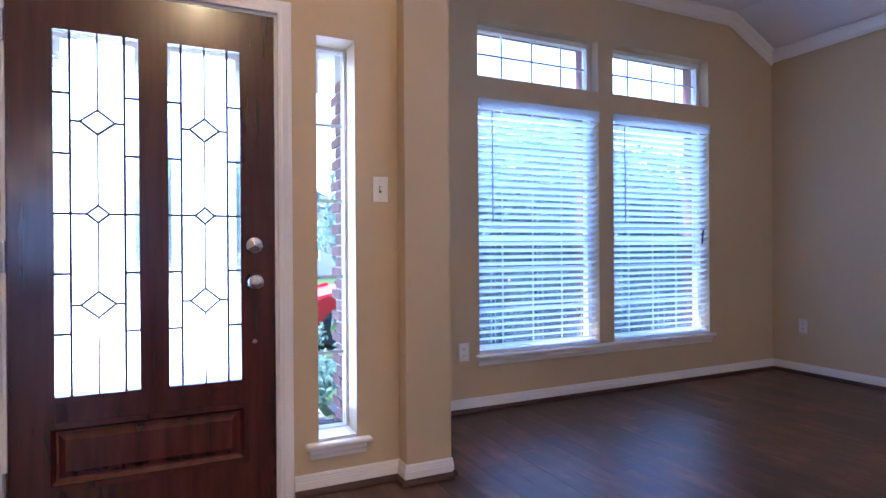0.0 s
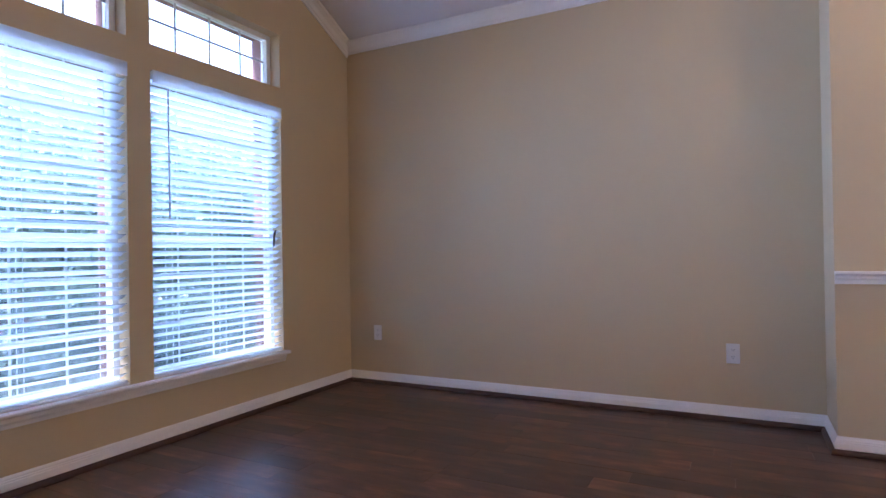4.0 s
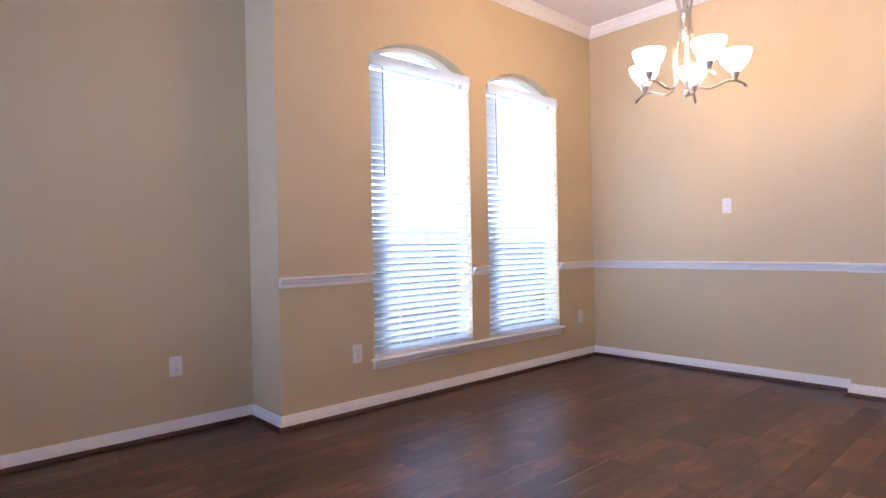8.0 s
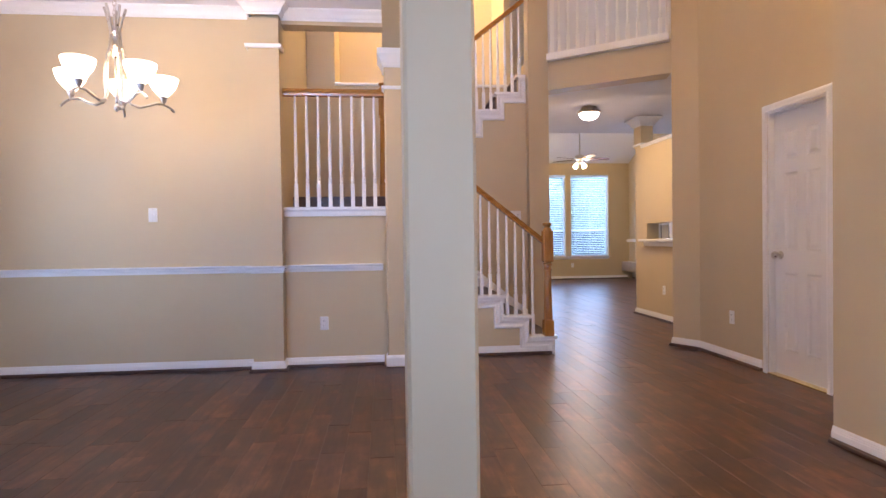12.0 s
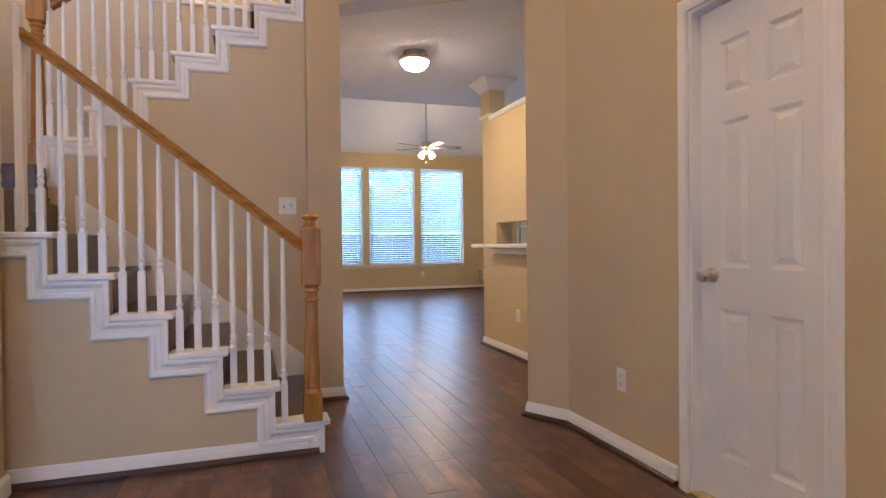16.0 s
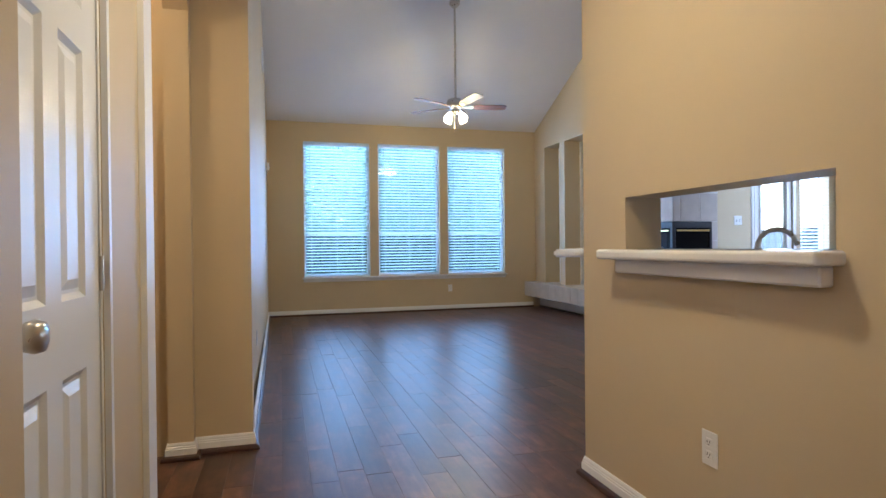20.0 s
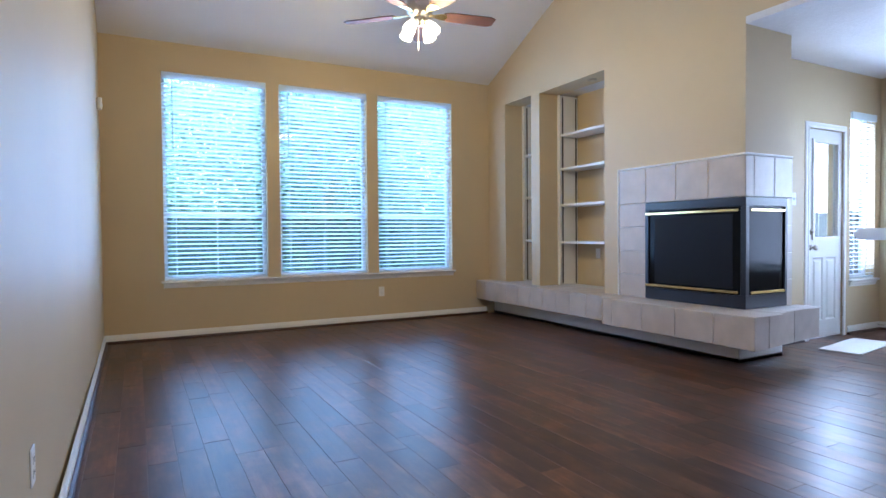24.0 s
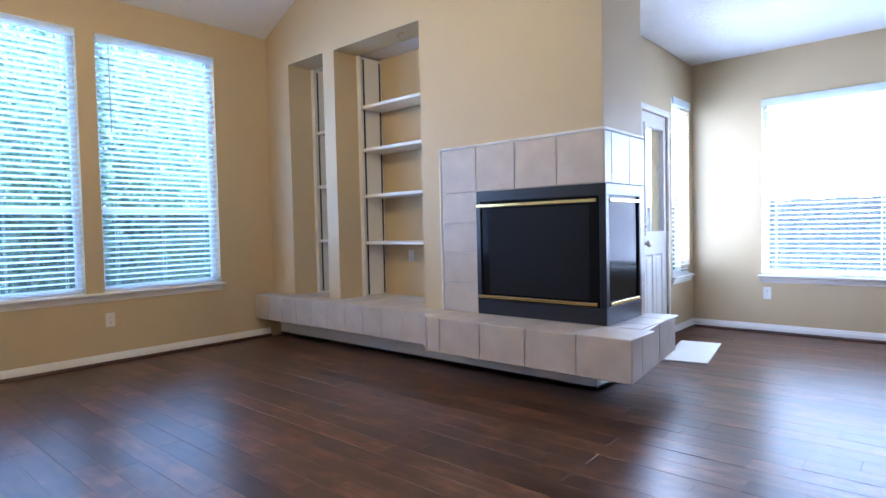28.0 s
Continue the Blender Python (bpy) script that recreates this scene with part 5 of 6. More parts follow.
# ---- lamps ----
def chandelier(x, y, z):
    """Brushed nickel frame of five curved arms with upturned frosted bowls, on a chain."""
    ob = thing("chandelier", "brushed nickel chandelier with five lit frosted glass bowls", "chandelier", pose(x, y, z))
    part("canopy", move(lathe([(0.065, 0), (0.062, -0.012), (0.03, -0.035), (0.008, -0.045)], 20), pose(0, 0, ZD - z)), NICKEL, ob, "", True)
    n = 20
    h0, h1 = 0.55, ZD - z - 0.045
    for k in range(n):
        zc = h0 + (h1 - h0) * (k + 0.5) / n
        pts = [(0.010 * math.cos(a), 0, zc + 0.02 * math.sin(a)) for a in [2 * math.pi * i / 10 for i in range(11)]]
        lk = part("chain_link", tube(pts, 0.0022, 5), NICKEL, ob)
        lk.matrix_local = pose(0, 0, 0, 0, 0, 90 * (k % 2))
    part("stem", lathe([(0.004, 0.30), (0.016, 0.31), (0.018, 0.40), (0.010, 0.44), (0.020, 0.45), (0.020, 0.48), (0.006, 0.50), (0.012, 0.53), (0.004, 0.56)], 14), NICKEL, ob, "", True)
    part("lower_rod", tube([(0, 0, 0.0), (0, 0, 0.32)], 0.007, 10), NICKEL, ob)
    part("finial", lathe([(0.003, -0.015), (0.014, 0.0), (0.014, 0.02), (0.006, 0.03)], 12), NICKEL, ob, "", True)
    for k in range(5):
        a = 2 * math.pi * k / 5 - 0.047
        c, s = math.cos(a), math.sin(a)
        prof = [(0.060, 0.60), (0.040, 0.53), (0.026, 0.46), (0.030, 0.38), (0.060, 0.27), (0.068, 0.18), (0.060, 0.09), (0.075, 0.04), (0.12, 0.025), (0.165, 0.04), (0.215, 0.062), (0.258, 0.062), (0.293, 0.045), (0.32, 0.02)]
        part("arm", tube([(r * c, r * s, h) for r, h in prof], 0.0075, 8), NICKEL, ob)
        cup = part("shade_cup", lathe([(0.006, 0.09), (0.012, 0.10), (0.018, 0.115), (0.026, 0.14)], 14), NICKEL, ob)
        cup.matrix_local = pose(0.258 * c, 0.258 * s, -0.028)
        sh = part("shade", lathe([(0.024, 0.135), (0.047, 0.160), (0.073, 0.195), (0.086, 0.232), (0.088, 0.250), (0.082, 0.250), (0.069, 0.20), (0.043, 0.168), (0.0, 0.145)], 22, False), SHADE, ob, "lit frosted glass bowl", True)
        sh.matrix_local = pose(0.258 * c, 0.258 * s, -0.028)
        bulb("chandelier_bulb", x + 0.258 * c, y + 0.258 * s, z + 0.267, 0.92, (1.0, 0.75, 0.38), r=0.04)
    return ob


chandelier(3.82, -1.02, 1.888)

dome = thing("ceiling_light", "flush ceiling light with lit alabaster bowl and nickel rim", "ceiling light", pose(-0.37, -4.56, ZK - 0.045))
part("canopy", lathe([(0.10, 0.0448), (0.10, 0.03), (0.115, 0.012), (0.132, -0.001)], 24), NICKEL, dome, "", True)
part("rim", lathe([(0.132, 0), (0.146, -0.010), (0.146, -0.022), (0.134, -0.034), (0.125, -0.036)], 28), NICKEL, dome, "", True)
part("bowl", lathe([(0.127, -0.034), (0.116, -0.066), (0.087, -0.095), (0.046, -0.110), (0.008, -0.114)], 28), DOME, dome, "lit alabaster glass bowl", True)
part("finial", lathe([(0.004, -0.113), (0.010, -0.118), (0.010, -0.126), (0.003, -0.132)], 10), NICKEL, dome, "", True)
hall = bpy.data.lights.new("hall_bowl_light", "AREA")
hall.shape, hall.size, hall.energy, hall.color = "DISK", 0.24, 2.3, (1.0, 0.80, 0.40)
new("hall_bowl_light", hall).location = (-0.37, -4.56, ZK - 0.168)

# unseen fixture, assumed from the highlights on the front door
foyer = thing("ceiling_light", "unseen bowl light assumed high on the foyer ceiling", "ceiling light", pose(1.0, 0.6, ZU))
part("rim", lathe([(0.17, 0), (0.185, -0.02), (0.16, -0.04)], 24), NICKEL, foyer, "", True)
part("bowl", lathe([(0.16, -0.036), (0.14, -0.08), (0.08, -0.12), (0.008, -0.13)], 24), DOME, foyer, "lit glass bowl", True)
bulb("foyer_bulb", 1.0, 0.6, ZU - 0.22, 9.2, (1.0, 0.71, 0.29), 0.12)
# unseen fixture, assumed from the yellow glow on the upstairs wall
upper = thing("ceiling_light", "unseen bowl light assumed above the upstairs landing", "ceiling light", pose(1.6, -5.35, ZU))
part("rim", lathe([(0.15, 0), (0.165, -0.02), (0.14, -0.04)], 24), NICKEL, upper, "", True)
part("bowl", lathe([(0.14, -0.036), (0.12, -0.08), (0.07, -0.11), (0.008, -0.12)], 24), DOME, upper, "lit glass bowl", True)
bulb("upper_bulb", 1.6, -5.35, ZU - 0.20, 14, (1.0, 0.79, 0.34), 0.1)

# added fixture, out of view: supplies the warm light on the arch
side = thing("ceiling_light", "unseen bowl light added to warm the side hall and its arch", "ceiling light", pose(1.25, -5.58, ZK))
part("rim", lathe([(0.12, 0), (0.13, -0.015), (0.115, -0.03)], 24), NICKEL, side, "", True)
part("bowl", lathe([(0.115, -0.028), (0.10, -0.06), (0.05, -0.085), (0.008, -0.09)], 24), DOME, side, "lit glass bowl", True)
bulb("side_hall_added_bulb", 1.25, -5.58, ZK - 0.15, 1.6, (1.0, 0.70, 0.27), 0.08)

# ceiling fan
FXc, FYc = -2.07, -9.78
FZ = 2.80
fan = thing("ceiling_fan", "nickel ceiling fan with five walnut blades and lit glass shades", "ceiling fan", pose(FXc, FYc, FZ))
zc = 3.045 + (ZR - 3.045) * (FYc - YB) / (YR - YB) - FZ
part("canopy", move(lathe([(0.07, 0.03), (0.068, -0.03), (0.03, -0.07), (0.015, -0.08)], 20), pose(0, 0, zc)), NICKEL, fan, "", True)
part("downrod", tube([(0, 0, 0.12), (0, 0, zc)], 0.013, 12), NICKEL, fan)
part("motor_housing", lathe([(0.02, 0.13), (0.06, 0.12), (0.105, 0.10), (0.112, 0.06), (0.105, 0.03), (0.07, 0.0), (0.05, -0.01)], 28), NICKEL, fan, "", True)
part("switch_housing", lathe([(0.045, 0.0), (0.052, -0.02), (0.045, -0.06), (0.03, -0.075), (0.008, -0.08)], 20), NICKEL, fan, "", True)
out = [(0.20, -0.045), (0.26, -0.062), (0.60, -0.068), (0.645, -0.045), (0.645, 0.045), (0.60, 0.068), (0.26, 0.062), (0.20, 0.045)]
blade_me = mesh_of(prism(out, -0.004, 0.004), "blade", WALNUT)
iron = prism([(0.075, -0.018), (0.12, -0.016), (0.16, -0.034), (0.215, -0.040), (0.235, 0.0), (0.215, 0.040), (0.16, 0.034), (0.12, 0.016), (0.075, 0.018)], -0.010, -0.004)
iron_me = mesh_of(iron, "blade_iron", BRASS)
for k in range(5):
    a = 72 * k + 26.8
    b = part("blade", blade_me, None, fan, "dark walnut blade")
    b.matrix_local = pose(0, 0, 0.02, 0, 0, a) @ pose(0, 0, 0, -11, 0, 0)
    i = part("blade_iron", iron_me, None, fan, "brass blade bracket")
    i.matrix_local = pose(0, 0, 0.02, 0, 0, a) @ pose(0, 0, 0, -11, 0, 0)
for k in range(4):
    a = 2 * math.pi * k / 4 + 0.5
    c, s = math.cos(a), math.sin(a)
    part("light_arm", tube([(0.03 * c, 0.03 * s, -0.05), (0.07 * c, 0.07 * s, -0.055), (0.09 * c, 0.09 * s, -0.075)], 0.009, 8), BRASS, fan)
    sh = part("shade", lathe([(0.020, 0.0), (0.030, -0.02), (0.045, -0.06), (0.052, -0.10), (0.048, -0.112), (0.02, -0.118), (0.001, -0.12)], 18, False), FANBULB, fan, "lit tulip glass shade", True)
    sh.matrix_local = pose(0.085 * c, 0.085 * s, -0.065) @ Euler((0.6 * s * -1, 0.6 * c * 1, 0)).to_matrix().to_4x4().inverted()
    bulb("fan_bulb", FXc + 0.17 * c, FYc + 0.17 * s, FZ - 0.21, 1.75, (1.0, 0.77, 0.32), 0.04)
part("pull_chain", tube([(0.02, 0.02, -0.08), (0.02, 0.02, -0.26)], 0.0018, 5), NICKEL, fan)
part("pull_knob", move(lathe([(0.002, 0), (0.006, -0.006), (0.006, -0.02), (0.002, -0.026)], 8), pose(0.02, 0.02, -0.26)), NICKEL, fan)


# ---- wall plates: local y = 0 on the wall, plate towards -y ----
def outlet(m, label="white duplex outlet plate"):
    ob = thing("wall_outlet", label, "outlet", m, "wall outlets")
    part("plate", bbox(-0.036, 0.036, -0.006, -0.0002, -0.058, 0.058, 0.0025), PLATE, ob)
    for z in (-0.021, 0.021):
        part("receptacle", bbox(-0.016, 0.016, -0.008, -0.005, z - 0.014, z + 0.014, 0.003), PLATE, ob)
        for x in (-0.006, 0.006):
            part("slot", bbox(x - 0.0011, x + 0.0011, -0.0086, -0.0078, z - 0.001, z + 0.007), SLOT, ob)
        part("ground_hole", bbox(-0.002, 0.002, -0.0086, -0.0078, z - 0.009, z - 0.005), SLOT, ob)
    return ob


def switch(m, gangs=1, label="white toggle switch plate", dimmer=False):
    ob = thing("light_switch", label, "light switch", m)
    w = 0.036 + 0.023 * (gangs - 1)
    part("plate", bbox(-w, w, -0.006, -0.0002, -0.058, 0.058, 0.0025), PLATE, ob)
    for k in range(gangs):
        x = (k - (gangs - 1) / 2) * 0.046
        if dimmer:
            part("dial", move(lathe([(0.014, 0), (0.014, 0.012), (0.012, 0.014), (0.003, 0.014)], 18), pose(x, -0.006, 0, 90)), PLATE, ob)
        else:
            part("toggle", move(bbox(-0.0045, 0.0045, -0.014, -0.004, -0.010, 0.010, 0.002), pose(x, 0, 0, 18 if k % 2 else -18)), PLATE, ob)
            part("slot", bbox(x - 0.006, x + 0.006, -0.0068, -0.0058, -0.014, 0.014), SLOT, ob)
        for z in (-0.044, 0.044):
            part("screw", move(lathe([(0.003, 0), (0.003, 0.001)], 8), pose(x, -0.006, z, 90)), NICKEL, ob)
    return ob


N, S_, E_, W_ = 0, 180, -90, 90     # which way is out of the room behind the plate
outlet(pose(2.83, YF, 0.385, 0, 0, N))
outlet(pose(XE, 3.637, 0.395, 0, 0, E_))
outlet(pose(XE, 1.155, 0.395, 0, 0, E_))
outlet(pose(XD, 0.175, 0.38, 0, 0, E_))
outlet(pose(XD, -2.265, 0.385, 0, 0, E_))
outlet(pose(2.785, YD, 0.378, 0, 0, S_))
outlet(pose(XW, -2.13, 0.38, 0, 0, W_))
outlet(pose(XH, -4.47, 0.40, 0, 0, W_))
outlet(pose(-2.67, YB, 0.37, 0, 0, S_))
outlet(pose(XB, -8.15, 0.385, 0, 0, W_))
outlet(pose(XL, -7.72, 0.36, 0, 0, E_))
outlet(pose(XF - 0.558, -10.665, 0.82, 0, 0, W_), "white outlet plate at the back of the niche")
switch(pose(2.005, YE, 1.315, 0, 0, N))
switch(pose(4.187, YD, 1.33, 0, 0, S_), label="white dimmer switch with a round dial", dimmer=True)
switch(pose(0.775, YU, 1.345, 0, 0, S_), 2, "white double toggle switch plate")
switch(pose(XL, -6.53, 1.335, 0, 0, E_), 3, "white triple toggle switch plate")
switch(pose(-1.42, -3.83, 1.335, 0, 0, S_), 1)
switch(pose(-5.47, YK, 1.36, 0, 0, S_), 2, "white double switch plate beside the back door")
sens = thing("motion_sensor", "small white alarm sensor high in the corner", "sensor", pose(XL, -11.70, 2.27, 0, 0, E_))
part("body", bbox(-0.03, 0.03, -0.045, -0.0003, -0.055, 0.055, 0.012, 2), PLATE, sens)
part("lens", bbox(-0.022, 0.022, -0.048, -0.040, -0.035, 0.0, 0.004), BLIND, sens)
vent = thing("wall_vent", "white louvred return air grille high on the wall", "vent", pose(XL, -10.2, 3.35, 0, 0, E_))
part("frame", bbox(-0.2, 0.2, -0.012, -0.0003, -0.1, 0.1, 0.003), WHITE, vent)
for k in range(7):
    part("slat", move(bbox(-0.18, 0.18, -0.02, -0.008, -0.004, 0.004), pose(0, 0, -0.075 + 0.025 * k, 30)), WHITE, vent)
stop = thing("door_stop", "small spring door stop on the baseboard", "door stop", pose(-6.98, YK + 0.015, 0.06))
part("spring", tube([(0.006 * math.cos(k), 0.002 * k, 0.006 * math.sin(k)) for k in range(0, 36)], 0.0018, 5), CHROME, stop)
mat_ = solid("door_mat", move(bbox(-0.415, 0.415, -0.165, 0.165, 0, 0.010, 0.004), pose(-5.83, -8.445, 0, 0, 0, 9)), MATM, "cream door mat lying in front of the back door", "mat")

# ---- kitchen ----
shelf = thing("pass_through_shelf", "white laminate shelf through the kitchen pass-through", "shelf")
part("top", bbox(XH - 0.26, XH + 0.10, -5.02, -3.99, 1.02, 1.06, 0.012, 3), COUNTER, shelf)
part("apron", bbox(XH, XH + 0.05, -4.955, -4.02, 0.965, 1.02, 0.006), WHITE, shelf, "white apron moulding")
bar = thing("bar_counter", "white laminate top on the slanting kitchen bar", "counter")
u = (Vector((-2.36, -6.50)) - Vector((-1.36, -5.32))).normalized()
nv = Vector((0.763, -0.647))
p0, p1 = Vector((-1.36, -5.32)), Vector((-2.36, -6.50)) + u * 0.20
pts = [p0 + nv * 0.17 - u * 0.03, p1 + nv * 0.17, p1 - nv * 0.22, p0 - nv * 0.22 + u * 0.1]
bm = prism([(p.x, p.y) for p in pts], 1.02, 1.06)
bmesh.ops.bevel(bm, geom=bm.edges[:], offset=0.010, segments=2, affect='EDGES')
part("top", bm, COUNTER, bar)
q0, q1 = p0, Vector((-2.36, -6.50))
bm = sweep([(0, 0.955), (0.014, 0.955), (0.024, 0.975), (0.028, 0.99), (0.028, 1.02), (0, 1.02)], [(q1.x, q1.y, 0), (q0.x, q0.y, 0)])
part("apron", bm, WHITE, bar, "white cove moulding under the top")
base([(q0.x, q0.y), (q1.x, q1.y), (-2.46, -6.42)][::-1])
outlet(pose(*( (q0 + (q1 - q0) * 0.80) + nv * 0.0005), 0.38, 0, 0, math.degrees(math.atan2(-(q1 - q0).y, -(q1 - q0).x))), "white outlet plate on the bar's knee wall")


def base_cabinet(x0, x1, y0, y1, face, label):
    ob = thing("base_cabinet", label, "cabinet")
    part("body", bbox(x0, x1, y0, y1, 0.09, 0.87, 0.003), DARKCAB, ob)
    part("toe_kick", bbox(x0 + 0.05, x1 - 0.05, y0 + 0.02, y1 - 0.02, 0, 0.09), SLOT, ob)
    n = max(1, round((y1 - y0) / 0.42))
    for k in range(n):
        a, b = y0 + (y1 - y0) * k / n + 0.006, y0 + (y1 - y0) * (k + 1) / n - 0.006
        d = part("door", bbox(x0 - 0.018, x0, a, b, 0.12, 0.68, 0.004), DARKCAB, ob)
        part("handle", tube([(x0 - 0.045, b - 0.05, 0.55), (x0 - 0.045, b - 0.05, 0.65)], 0.005, 8), CHROME, d)
        part("drawer", bbox(x0 - 0.018, x0, a, b, 0.70, 0.86, 0.004), DARKCAB, ob)
    return ob


base_cabinet(-2.14, XH - 0.175, -5.25, -3.95, -1, "dark wooden sink base cabinet behind the kitchen wall")
ctop = thing("kitchen_counter", "white laminate worktop with a steel sink", "counter")
part("worktop", bbox(-2.17, XH - 0.172, -5.28, -3.95, 0.87, 0.91, 0.006), COUNTER, ctop)
part("sink", bbox(-2.08, -1.72, -4.85, -4.25, 0.911, 0.916, 0.002), CHROME, ctop, "steel sink rim")
fau = thing("kitchen_faucet", "brushed nickel gooseneck kitchen faucet with side handle", "faucet", pose(-1.66, -4.63, 0.912) @ Matrix.Scale(0.86, 4))
arc = [(0, 0, 0.0), (0, 0, 0.17)] + [(-0.085 + 0.085 * math.cos(a), 0, 0.17 + 0.085 * math.sin(a)) for a in [math.pi * k / 10 for k in range(1, 9)]] + [(-0.17, 0, 0.185)]
sp = part("spout", tube([(x, -x * 0.3, z) for x, y, z in arc], 0.011, 10), NICKEL, fau)
part("spout_base", lathe([(0.028, 0), (0.026, 0.02), (0.016, 0.05), (0.013, 0.06)], 14), NICKEL, fau, "", True)
part("handle", tube([(0, -0.10, 0.0), (0, -0.10, 0.06), (-0.02, -0.13, 0.085), (-0.03, -0.17, 0.085)], 0.008, 8), NICKEL, fau)
part("sprayer", move(lathe([(0.018, 0), (0.014, 0.03), (0.016, 0.10), (0.012, 0.13), (0.004, 0.135)], 12), pose(0, 0.12, 0)), NICKEL, fau, "", True)
# backsplash on the kitchen side of the bar
bs = prism([(-1.49, -5.33), (-2.47, -6.41), (-2.476, -6.405), (-1.496, -5.325)], 0.88, 1.018, "z")
struct("wall_backsplash", bs, WHITE, "white tiled backsplash below the bar top")
base_cabinet(-2.95, -2.35, -6.2, -5.5, -1, "dark wooden base cabinet under the bar")
# dark cabinets with a white worktop across the kitchen
def dark_cabinet(name, x0, x1, y0, y1, z0, z1, doors, label):
    ob = thing(name, label, "cabinet")
    part("body", bbox(x0, x1, y0, y1, z0, z1, 0.003), DARKCAB, ob)
    w = (x1 - x0) / doors
    for k in range(doors):
        d = part("door", bbox(x0 + w * k + 0.006, x0 + w * (k + 1) - 0.006, y1, y1 + 0.018, z0 + 0.02, z1 - 0.02, 0.004), DARKCAB, ob)
        part("panel", bbox(x0 + w * k + 0.07, x0 + w * (k + 1) - 0.07, y1 + 0.018, y1 + 0.024, z0 + 0.09, z1 - 0.09, 0.004), DARKCAB, d)
        part("handle", tube([(x0 + w * (k + 0.9), y1 + 0.045, z0 + 0.12), (x0 + w * (k + 0.9), y1 + 0.045, z0 + 0.22)], 0.005, 8), NICKEL, d)
    return ob


dark_cabinet("base_cabinet", -3.40, -2.30, -4.97, -4.42, 0.0, 0.87, 3, "dark wooden base cabinet in the kitchen")
dark_cabinet("wall_cabinet", -3.40, -2.30, -4.80, -4.46, 1.43, ZK + 0.002, 3, "dark wooden wall cabinet reaching the ceiling over the worktop")
wt = thing("kitchen_counter", "white laminate worktop on dark cabinets", "counter")
part("worktop", bbox(-3.42, -2.27, -4.98, -4.38, 0.871, 0.912, 0.006), COUNTER, wt)
# plant ledge cap and the post at the end of the kitchen wall
struct("trim", bbox(XH - 0.22, XH + 0.022, -5.10, -3.90, 2.34, 2.362, 0.005), WHITE, "white cap on the plant ledge")
struct("trim", bbox(XH, XH + 0.012, -5.10, -3.90, 2.315, 2.34, 0.004), WHITE, "white moulding below the ledge cap")
post = thing("column", "short tan post with white crown on the kitchen wall", "column", pose(XH - 0.085, -5.215, 2.34))
part("shaft", bbox(-0.0855, 0.0855, -0.115, 0.115, 0, ZK - 2.34 - 0.002), TAN, post)
pr = [(0.0855, 0.115, 0), (0.0855, -0.115, 0), (-0.0855, -0.115, 0), (-0.0855, 0.115, 0)]
part("crown", ring_trim(pr, [(0, 0), (0.012, 0), (0.016, 0.018), (0.028, 0.026), (0.050, 0.062), (0.080, 0.090), (0.092, 0.094), (0.098, 0.106), (0.098, 0.118), (0, 0.118)], ZK - 2.34 - 0.12), WHITE, post, "white crown moulding")
part("foot_trim", ring_trim(pr, [(0, 0), (0.012, 0.004), (0.012, 0.020), (0.006, 0.030), (0, 0.030)], 0.026), WHITE, post)


# ---- outdoors ----
struct("ground", bbox(-300, 300, -300, 300, -0.62, -0.45), GRASS, "mown green lawn")
rng = random.Random(4)


def clump_mesh(n, size, spread, name, mat):
    """Many small bent leaves scattered through an uneven volume."""
    verts, faces = [], []
    for _ in range(n):
        while True:
            p = Vector((rng.uniform(-1, 1), rng.uniform(-1, 1), rng.uniform(-1, 1)))
            if 0.25 < p.length < 1.0 + 0.25 * noise.noise(p * 2.3):
                break
        p = Vector((p.x * spread[0], p.y * spread[1], p.z * spread[2]))
        q = Euler((rng.uniform(0, 6.3), rng.uniform(0, 6.3), rng.uniform(0, 6.3))).to_matrix()
        s = size * rng.uniform(0.6, 1.3)
        i = len(verts)
        for v in ((-s, 0, 0), (0, -0.42 * s, 0.1 * s), (s, 0, -0.05 * s), (0, 0.42 * s, 0.1 * s)):
            verts.append(p + q @ Vector(v))
        faces += [(i, i + 1, i + 2), (i, i + 2, i + 3)]
    me = bpy.data.meshes.new(name)
    me.from_pydata(verts, [], faces)
    me.materials.append(mat)
    return me


def tree(x, y, h, r, label, low=0.45):
    ob = thing("tree", label, "tree", pose(x, y, -0.45))
    rr = [0.16, 0.13, 0.11, 0.08, 0.03]
    part("trunk", tube([(rng.uniform(-0.1, 0.1) * k, rng.uniform(-0.1, 0.1) * k, h * 0.8 * k / 4) for k in range(5)], rr, 9), BARK, ob)
    for k in range(5):
        a, z = rng.uniform(0, 6.3), h * (0.35 + 0.1 * k)
        part("limb", tube([(0, 0, z), (0.5 * r * math.cos(a), 0.5 * r * math.sin(a), z + 0.4 * r), (0.9 * r * math.cos(a), 0.9 * r * math.sin(a), z + 0.6 * r)], [0.06, 0.04, 0.015], 6), BARK, ob)
    for k in range(6):
        c = part("crown", clump_mesh(5200 if y < 0 else 2600, 0.062 if y < 0 else 0.085, (r, r, r * 0.75), "crown", LEAF if y < 0 else LEAFSHADED), None, ob)
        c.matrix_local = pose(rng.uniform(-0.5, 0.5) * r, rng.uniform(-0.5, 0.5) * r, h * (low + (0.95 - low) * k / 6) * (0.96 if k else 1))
    return ob


